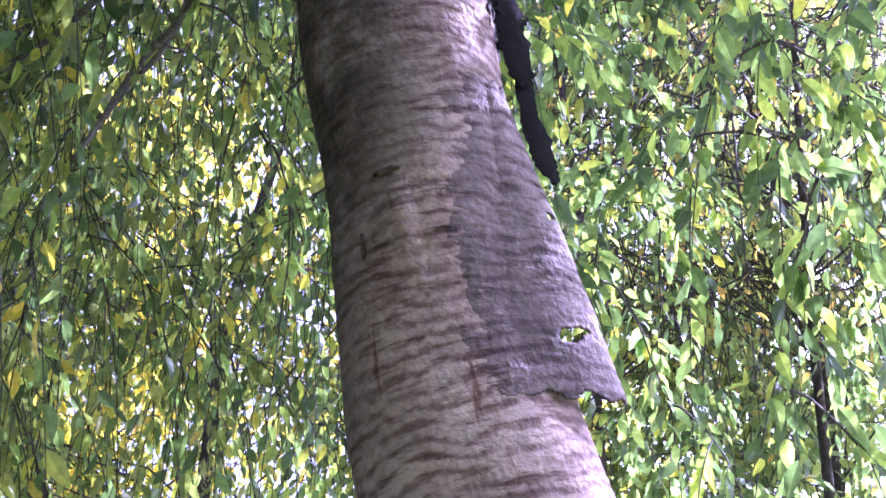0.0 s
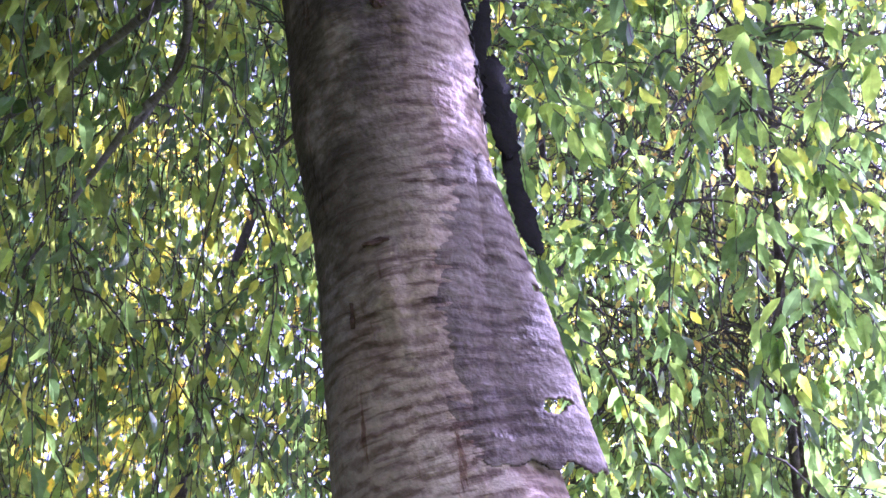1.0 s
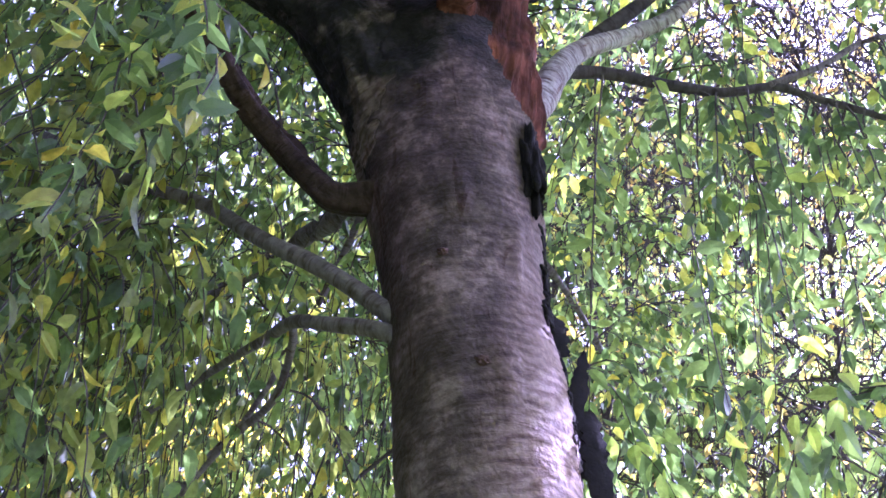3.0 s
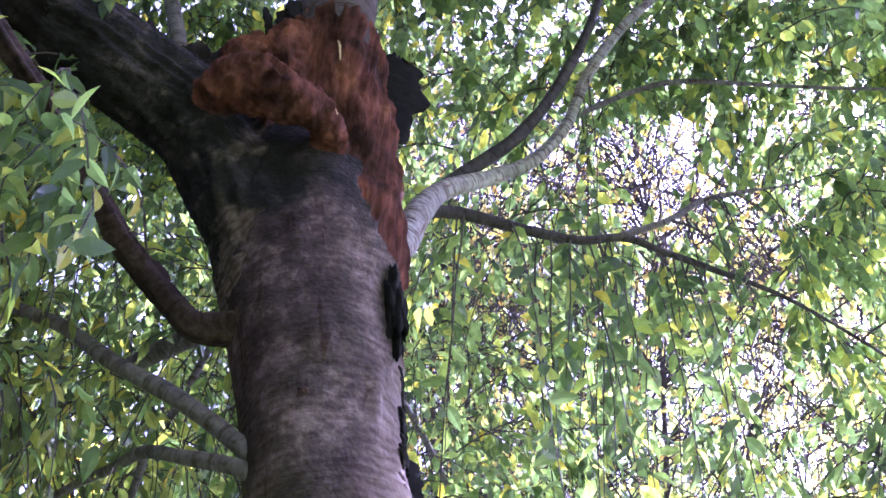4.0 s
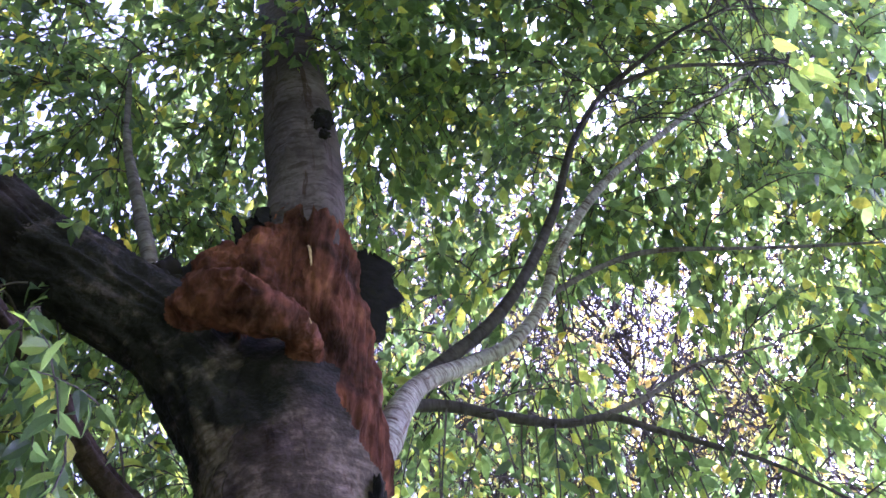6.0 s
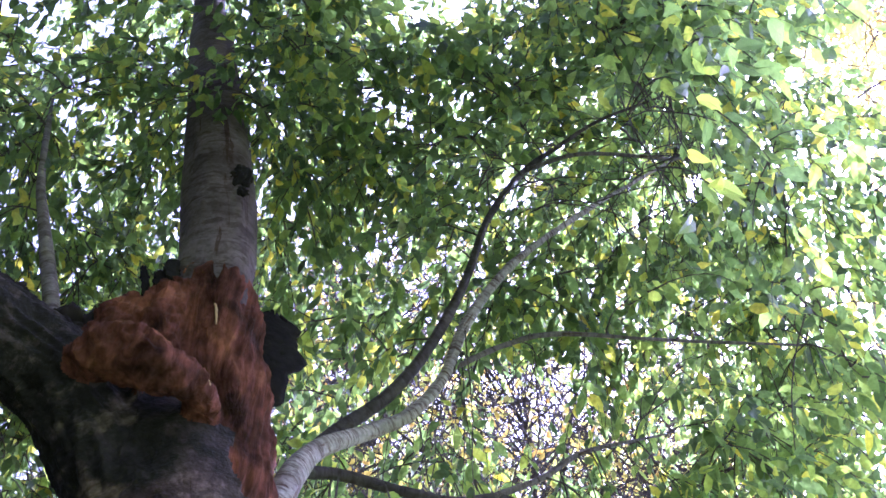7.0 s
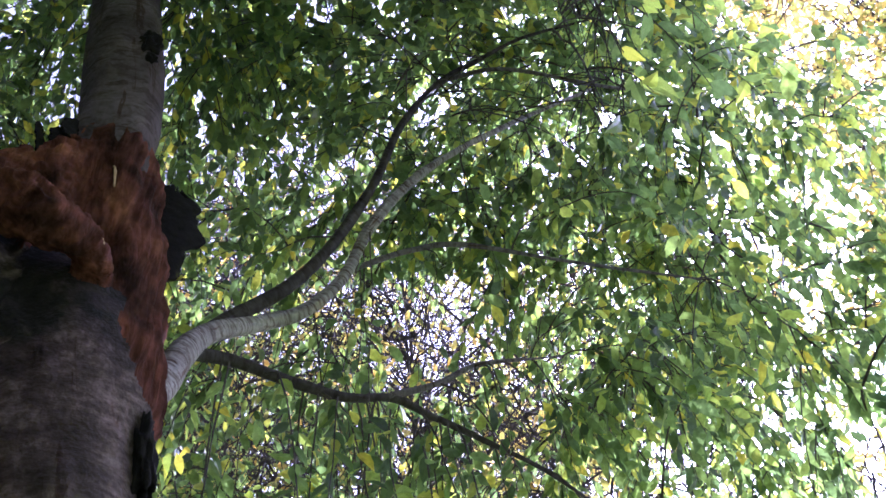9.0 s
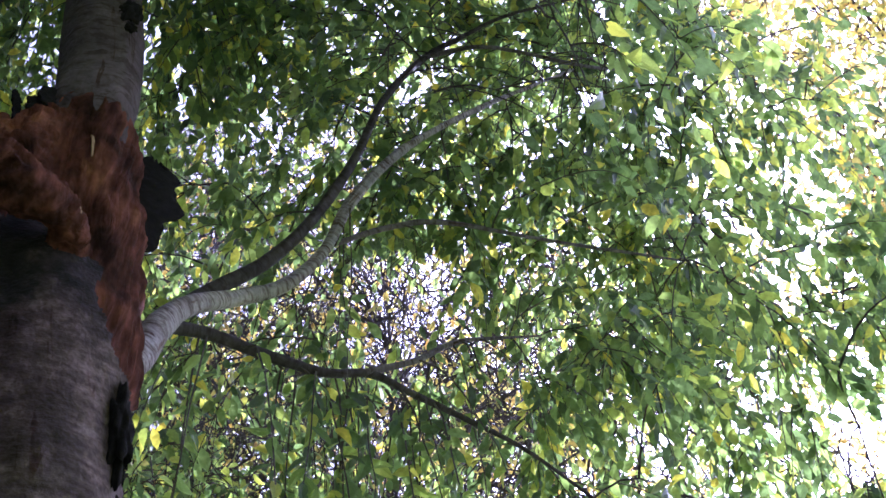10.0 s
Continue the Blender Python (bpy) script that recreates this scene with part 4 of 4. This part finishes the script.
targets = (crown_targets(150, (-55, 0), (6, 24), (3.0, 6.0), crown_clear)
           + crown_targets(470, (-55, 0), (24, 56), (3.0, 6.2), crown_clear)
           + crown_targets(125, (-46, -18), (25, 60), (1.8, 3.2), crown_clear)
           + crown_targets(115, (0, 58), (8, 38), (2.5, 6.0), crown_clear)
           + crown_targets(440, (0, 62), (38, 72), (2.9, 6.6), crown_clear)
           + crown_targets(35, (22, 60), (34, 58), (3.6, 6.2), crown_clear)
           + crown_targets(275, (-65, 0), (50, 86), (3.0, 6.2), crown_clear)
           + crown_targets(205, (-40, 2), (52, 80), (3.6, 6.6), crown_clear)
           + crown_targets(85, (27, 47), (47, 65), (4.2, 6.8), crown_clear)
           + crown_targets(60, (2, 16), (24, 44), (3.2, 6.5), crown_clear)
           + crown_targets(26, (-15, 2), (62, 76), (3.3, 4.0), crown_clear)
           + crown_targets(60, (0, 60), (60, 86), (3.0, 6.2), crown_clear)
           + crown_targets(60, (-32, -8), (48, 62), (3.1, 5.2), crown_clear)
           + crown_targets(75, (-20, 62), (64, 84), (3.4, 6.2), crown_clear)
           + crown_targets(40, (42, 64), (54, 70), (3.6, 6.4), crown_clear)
           # unseen crown around and behind the camera, added to shade trunk and fork
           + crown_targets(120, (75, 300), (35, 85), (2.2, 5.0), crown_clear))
targets.sort(key=lambda p: float(np.min(np.linalg.norm(nodes_xyz - p, axis=1))))
branch_lines, branch_radii, leaf_rows = [], [], []
grown = np.zeros((len(nodes_xyz) + 6 * len(targets), 3))
grown[:len(nodes_xyz)] = nodes_xyz
filled = len(nodes_xyz)
for p in targets:
    g = grown[:filled]
    d = np.linalg.norm(g - p, axis=1) + 0.7 * np.maximum(0, g[:, 2] * 0 + p[2] - g[:, 2])
    a = g[int(d.argmin())]
    gap = np.linalg.norm(p - a)
    u = np.linspace(0, 1, 9)[:, None]
    rise = np.array((0, 0, 0.18 * gap)) * (4 * u * (1 - u))
    wob = np.cumsum(rng.normal(0, 0.018 * gap, (9, 3)), 0) * u ** 0.5
    line = a + (p - a) * u + rise + wob
    branch_lines.append(line)
    branch_radii.append(0.003 + 0.0045 * min(gap, 1.6))
    grown[filled:filled + 6] = line[3:]
    filled += 6
twig_lines, twig_radii = [], []
for line in branch_lines:
    count = 5 if np.linalg.norm(line[-1] - line[0]) < 0.8 else 8
    for _ in range(count):
        k = rng.uniform(2.5, 8)
        i = min(int(k), 7)
        base = line[i] + (line[i + 1] - line[i]) * (k - i)
        way = (line[-1] - line[0]) / (np.linalg.norm(line[-1] - line[0]) + 1e-6)
        way = way + rng.normal(0, 0.55, 3)
        way /= np.linalg.norm(way)
        weeping = base[0] < 0.2 and base[2] < 4.6
        length = rng.uniform(0.35, 0.85) if weeping else rng.uniform(0.28, 0.62)
        droop = rng.uniform(0.8, 1.3) if weeping else rng.uniform(0.3, 0.8)
        u = np.linspace(0, 1, 7)[:, None]
        tl = base + length * (way * u * (1 - 0.35 * u) + np.array((0, 0, -1.0)) * droop * u ** 2)
        twig_lines.append(tl)
        twig_radii.append(rng.uniform(0.002, 0.0036))
        m = int(length / (0.045 if weeping else 0.036))
        for q in range(m):
            s = (q + 0.6) / m * 6
            j = min(int(s), 5)
            at = tl[j] + (tl[j + 1] - tl[j]) * (s - j)
            along = tl[j + 1] - tl[j]
            along = along / np.linalg.norm(along)
            out = np.cross(along, rng.normal(0, 1, 3))
            out /= np.linalg.norm(out) + 1e-6
            lw = 0.55 * along + 0.75 * out + np.array((0, 0, -rng.uniform(0.25, 1.1)))
            up = np.array((0, 0, 1.0)) + rng.normal(0, 0.75, 3)
            leaf_rows.append((*at, *lw, *up, rng.uniform(0.05, 0.085) * (0.92 if at[0] < 0 else 1.02 if at[0] < 0.8 else 1.12), rng.uniform(0.0, 0.35)))
# long pendant sprigs near the walk
SPRIGS = [((-0.424, 1.93, 3.405), (-0.44, 1.16, 2.93), 13), ((-0.60, 1.92, 3.65), (-0.72, 1.30, 3.15), 13), ((-0.75, 1.88, 3.84), (-0.86, 1.30, 3.40), 13),
                ((0.42, 2.115, 4.0), (0.47, 1.76, 2.70), 22), ((0.30, 2.10, 4.0), (0.34, 2.3, 2.95), 14), ((0.62, 2.13, 4.0), (0.80, 2.1, 2.85), 20),
          ((-0.95, 1.72, 4.10), (-0.92, 1.55, 3.55), 18), ((-1.0, 1.70, 4.10), (-1.06, 1.50, 3.70), 16), ((-0.88, 1.70, 4.18), (-0.86, 1.48, 3.92), 14), ((-1.02, 1.68, 4.28), (-1.04, 1.45, 4.0), 16),
          ((-0.80, 1.76, 3.82), (-0.74, 1.50, 3.30), 18), ((-0.72, 1.79, 3.73), (-0.64, 1.52, 3.16), 16), ((-0.84, 1.76, 3.85), (-0.84, 1.48, 3.05), 22), ((-0.70, 1.73, 4.05), (-0.66, 1.60, 3.93), 8)]
# leafy shoots in front of the crooked limb
SPRIGS += [((-0.89, 1.47, 3.62), (-0.80, 1.31, 3.25), 18), ((-0.82, 1.61, 3.61), (-0.74, 1.40, 3.25), 17), ((-0.60, 1.48, 3.46), (-0.60, 1.31, 3.06), 16),
           ((-0.56, 1.49, 3.37), (-0.53, 1.35, 3.05), 17), ((-0.63, 1.54, 3.27), (-0.44, 1.35, 2.95), 17), ((-0.69, 1.46, 3.20), (-0.65, 1.26, 2.87), 17),
           ((-0.64, 1.62, 3.39), (-0.61, 1.43, 2.98), 16), ((-0.60, 1.65, 3.23), (-0.52, 1.43, 2.91), 15), ((-0.62, 1.42, 3.34), (-0.45, 1.27, 2.93), 16),
           ((-0.84, 1.61, 3.58), (-0.81, 1.45, 3.18), 17), ((-0.66, 1.52, 3.15), (-0.58, 1.34, 2.74), 18), ((-0.71, 1.63, 3.18), (-0.52, 1.48, 2.80), 18),
           ((-0.61, 1.51, 3.01), (-0.58, 1.29, 2.60), 17), ((-0.47, 1.46, 3.11), (-0.41, 1.28, 2.69), 15), ((-0.92, 1.53, 3.70), (-0.73, 1.32, 3.28), 13),
           ((-0.58, 1.55, 3.15), (-0.39, 1.34, 2.84), 16)]
# shoots hanging below the lower limb
for k in range(11):
    x = 0.54 + 0.05 * k
    SPRIGS.append(((x, 2.14, 4.02), (x + 0.07 * math.sin(k * 2.4), 2.12 + 0.10 * math.cos(k * 1.7), 2.95 + 0.45 * (k % 3) / 2), 17))
for pts in (LOWER, LOWER, SILVER, LOWER_UP):
    along = spline(pts, 40)[8:30]
    for k in rng.choice(len(along), 5, replace=False):
        a = along[k, :3]
        SPRIGS.append((a, a + np.array((rng.uniform(-0.05, 0.22), rng.uniform(-0.1, 0.25), -rng.uniform(0.35, 0.95))), int(rng.integers(5, 12))))
for a, b, m in SPRIGS:
    u = np.linspace(0, 1, 7)[:, None]
    a, b = np.array(a), np.array(b)
    tl = a + (b - a) * np.c_[u ** 0.75, u ** 0.75, u ** 1.5] + np.cumsum(rng.normal(0, 0.010, (7, 3)), 0) * u
    twig_lines.append(tl)
    twig_radii.append(0.004)
    for q in range(m):
        s = 1.2 + 4.8 * (q + rng.uniform(0, 0.5)) / m
        j = min(int(s), 5)
        lw = rng.normal(0, 0.5, 3) + (0, 0, -0.8)
        leaf_rows.append((*(tl[j] + (tl[j + 1] - tl[j]) * (s - j)), *lw, *(rng.normal(0, 0.8, 3) + (0, -0.4, 0.6)), rng.uniform(0.058, 0.08), rng.uniform(0, 0.3)))
sprigs = sum(m for a, b, m in SPRIGS)
rows = np.array(leaf_rows)
VIEW_SPOT = np.array((-0.05, 0.02, 1.63))
slim = np.vstack([spline(pts, 90)[:, :3] for pts in (SILVER, DARK, LOWER, LOWER_UP, MIDDLE)]) - VIEW_SPOT
slim_far = np.linalg.norm(slim, axis=1)


def hides_limb(p):
    """True for a leaf that covers one of the bare slender limbs as seen from the camera."""
    d = p - VIEW_SPOT
    far = np.linalg.norm(d)
    beside = (slim @ d) / (slim_far * far)
    return bool(np.any((beside > math.cos(radians(1.9))) & (far < slim_far)))


rows = rows[[k >= len(rows) - sprigs or not (r[0] > 0 and r[2] > 3.5 and hides_limb(r[:3])) for k, r in enumerate(rows)]]
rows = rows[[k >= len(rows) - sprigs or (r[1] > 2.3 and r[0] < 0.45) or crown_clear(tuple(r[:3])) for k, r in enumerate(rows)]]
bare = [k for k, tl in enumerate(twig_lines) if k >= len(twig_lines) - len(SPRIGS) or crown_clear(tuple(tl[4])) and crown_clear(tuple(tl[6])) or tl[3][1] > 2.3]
twig_lines, twig_radii = [twig_lines[k] for k in bare], [twig_radii[k] for k in bare]
tagged(part("bough_wood", thin_tubes(branch_lines, branch_radii), TWIG, label="slender boughs of the crown"), kind="stuff")
tagged(part("twig_wood", thin_tubes(twig_lines, twig_radii), TWIG, label="thin drooping twigs"), kind="stuff")
# the leaves over the path are single ones, the rest of the crown is joined
near = np.argsort(np.linalg.norm(rows[:, :3] - np.array((0.3, 1.2, 3.4)), axis=1))[:300]
rest = np.setdiff1d(np.arange(len(rows)), near)
# half of the lower left leaves get the painted backlight tones
tinted = (rows[rest, 0] < -0.2) & (rows[rest, 2] < 3.7) & (rng.uniform(0, 1, len(rest)) < 0.5)
for some, mat, label in ((rest[~tinted], LEAF, "dense green crown leaves with some yellow"), (rest[tinted], LEAF_WARM, "left crown leaves, light from behind painted in as yellow")):
    high = np.linalg.norm(rows[some, :3] - EYE_AREA, axis=1) > 3.3
    clouds = [leaf_cloud(rows[pick, :3], rows[pick, 3:6], rows[pick, 6:9], rows[pick, 9], rows[pick, 10], *shape)
              for pick, shape in ((some[~high], (LEAF_V, LEAF_F)), (some[high], (FAR_V, FAR_F)))]
    v = np.vstack([c[0] for c in clouds])
    f = np.vstack([clouds[0][1], clouds[1][1] + len(clouds[0][0])])
    tagged(part("foliage", (v, f), mat, label=label, smooth=False), kind="stuff")
leaf_meshes = []
for k in range(4):
    v, f = leaf_cloud(np.zeros((1, 3)), np.array([(0, 1.0, 0)]), np.array([(0, 0, 1.0)]), np.ones(1), np.array([0.1 * k]))
    me = bpy.data.meshes.new("leaf")
    me.from_pydata(v.tolist(), [], f.tolist())
    me.materials.append(LEAF_ONE)
    leaf_meshes.append(me)
for k, i in enumerate(near):
    r = rows[i]
    y = Vector(r[3:6]).normalized()
    x = y.cross(Vector(r[6:9])).normalized()
    z = x.cross(y)
    m = Matrix((x, y, z)).transposed().to_4x4() @ Matrix.Scale(r[9], 4)
    m.translation = r[:3]
    ob = new("leaf", leaf_meshes[k % 4])
    ob.parent = tree
    ob.matrix_parent_inverse = INV
    ob.matrix_basis = m


# ---------------------------------------------------------------- trees behind
def far_tree(x, y, height, spread, material, bark, label, seed, low=1.2, leaves=2600, size=(0.10, 0.17), thick=0.11, boughs=70):
    r = np.random.default_rng(seed)
    top = new("background_tree")
    top.location = (x, y, 0)
    bpy.context.view_layer.update()
    tagged(top, label, "tree", group="trees behind")
    trunk = [(0, 0, -0.1, thick), (r.normal(0, .15), r.normal(0, .15), height * 0.35, thick * 0.75), (r.normal(0, .3), r.normal(0, .3), height * 0.7, thick * 0.4), (0, 0, height, 0.02)]
    v, f, b = tube(trunk, 24, 10)
    mesh_object("trunk", v, f, bark, top, bark=b)
    lines, radii, places = [], [], []
    core = spline(trunk, 30)
    twiggy = boughs > 150
    for _ in range(boughs):
        k = r.integers(9 if twiggy else 6, 28)
        a = core[k, :3]
        ang, reach = r.uniform(0, 2 * np.pi), spread * r.uniform(0.5, 1.0) * (1.15 - 0.6 * k / 30)
        end = a + np.array((math.cos(ang) * reach, math.sin(ang) * reach, r.uniform(-0.35, 1.2) * reach * 0.7))
        end[2] = max(end[2], low)
        u = np.linspace(0, 1, 7)[:, None]
        line = a + (end - a) * u + np.array((0, 0, 0.15 * reach)) * 4 * u * (1 - u) + np.cumsum(r.normal(0, 0.06 * reach, (7, 3)), 0) * u
        lines.append(line)
        radii.append(0.006 + 0.06 * thick + (0.002 if twiggy else 0))
        for _ in range(8 if twiggy else 9):
            s = r.uniform(1.5, 6)
            j = min(int(s), 5)
            q = line[j] + (line[j + 1] - line[j]) * (s - j)
            w = r.normal(0, 1, 3) * (0.5, 0.5, 0.4) + (0, 0, -0.2)
            tl = q + w * np.linspace(0, 1, 7)[:, None] * spread * 0.35 + np.array((0, 0, -0.18 * spread)) * np.linspace(0, 1, 7)[:, None] ** 2
            lines.append(tl)
            if twiggy:
                tl = tl + np.cumsum(r.normal(0, 0.035, (7, 3)), 0)
            radii.append(r.uniform(0.004, 0.010) if twiggy else 0.006)
            places += [tl[min(int(g), 6)] + r.normal(0, 0.10, 3) for g in r.uniform(1, 7, max(1, leaves // ((8 if twiggy else 9) * boughs)))]
    v, f = thin_tubes(lines, radii)
    tagged(mesh_object("bough_wood", v, f, bark, top, bark=v), kind="stuff")
    p = np.array(places)
    ways = r.normal(0, 0.6, p.shape) + (0, 0, -0.6)
    ups = r.normal(0, 0.7, p.shape) + (0, 0, 0.8)
    v, f = leaf_cloud(p, ways, ups, r.uniform(*size, len(p)), r.uniform(0, 0.3, len(p)), FAR_V, FAR_F)
    tagged(mesh_object("crown", v, f, material, top, smooth=False), kind="stuff")


for k, (x, y, h, s, mat, label) in enumerate((
        (-5.5, 9.0, 8.5, 2.8, YELLOW_LEAF, "tree turning yellow in autumn behind the cherry"),
        (-2.6, 11.0, 9.5, 3.0, YELLOW_LEAF, "tree turning yellow in autumn behind the cherry"),
        (0.5, 12.5, 10.0, 3.2, YELLOW_LEAF, "tree turning yellow in autumn behind the cherry"),
        (3.6, 11.0, 9.5, 3.0, FAR_LEAF, "green tree behind the cherry"),
        (6.8, 9.0, 9.0, 2.8, FAR_LEAF, "green tree behind the cherry"),
        (4.3, 5.5, 12.0, 4.0, RUST_LEAF, "twiggy tree with thin rust-coloured leaves"),
        (1.0, 9.2, 12.0, 2.6, FAR_LEAF, "green tree behind the cherry"),
        (1.5, 7.6, 12.5, 3.8, RUST_LEAF, "twiggy tree with thin rust-coloured leaves"),
        (-3.6, 7.0, 11.0, 2.8, FAR_LEAF, "green tree behind the cherry"),
        (2.5, 6.5, 12.5, 4.4, RUST_LEAF, "twiggy tree with thin rust-coloured leaves"),
        (6.6, 3.3, 17.0, 3.0, RUST_LEAF, "twiggy tree with thin rust-coloured leaves"),
        (-8.5, 13.0, 10.0, 3.2, FAR_LEAF, "green tree behind the cherry"),
        (9.5, 6.0, 9.5, 2.8, YELLOW_LEAF, "tree turning yellow in autumn behind the cherry"),
        (6.6, 10.2, 14.5, 3.2, FAR_LEAF, "green tree behind the cherry"),
        (-1.0, 8.0, 12.5, 3.0, FAR_LEAF, "green tree behind the cherry"),
        (3.2, 9.0, 13.0, 3.0, FAR_LEAF, "green tree behind the cherry"),
        (-5.0, 4.0, 9.5, 2.6, FAR_LEAF, "green tree beside the cherry"),
        # four trees out of view, added to keep sky light off the trunk
        (-2.6, -3.4, 8.5, 3.2, FAR_LEAF, "unseen green tree added to shade the trunk"),
        (3.0, -3.2, 8.5, 3.2, FAR_LEAF, "unseen green tree added to shade the trunk"),
        (0.2, -5.6, 9.0, 3.2, FAR_LEAF, "unseen green tree added to shade the trunk"),
        (-6.0, -0.5, 9.0, 3.0, FAR_LEAF, "unseen green tree added to shade the trunk"))):
    far_tree(x, y, h, s, mat, TWIG, label, 40 + k, leaves=20000 if h > 16 else 9000 if mat is RUST_LEAF else 4500 if y < 0 else 12500, boughs=165 if mat is RUST_LEAF else 70, low=2.8 if y < 0 else 3.4 if mat is RUST_LEAF else 1.2, thick=0.04 if mat is RUST_LEAF else 0.06 if h > 12 else 0.11, size=(0.08, 0.13) if h > 16 else (0.05, 0.09) if mat is RUST_LEAF else (0.15, 0.24) if y < 0 else (0.10, 0.17))
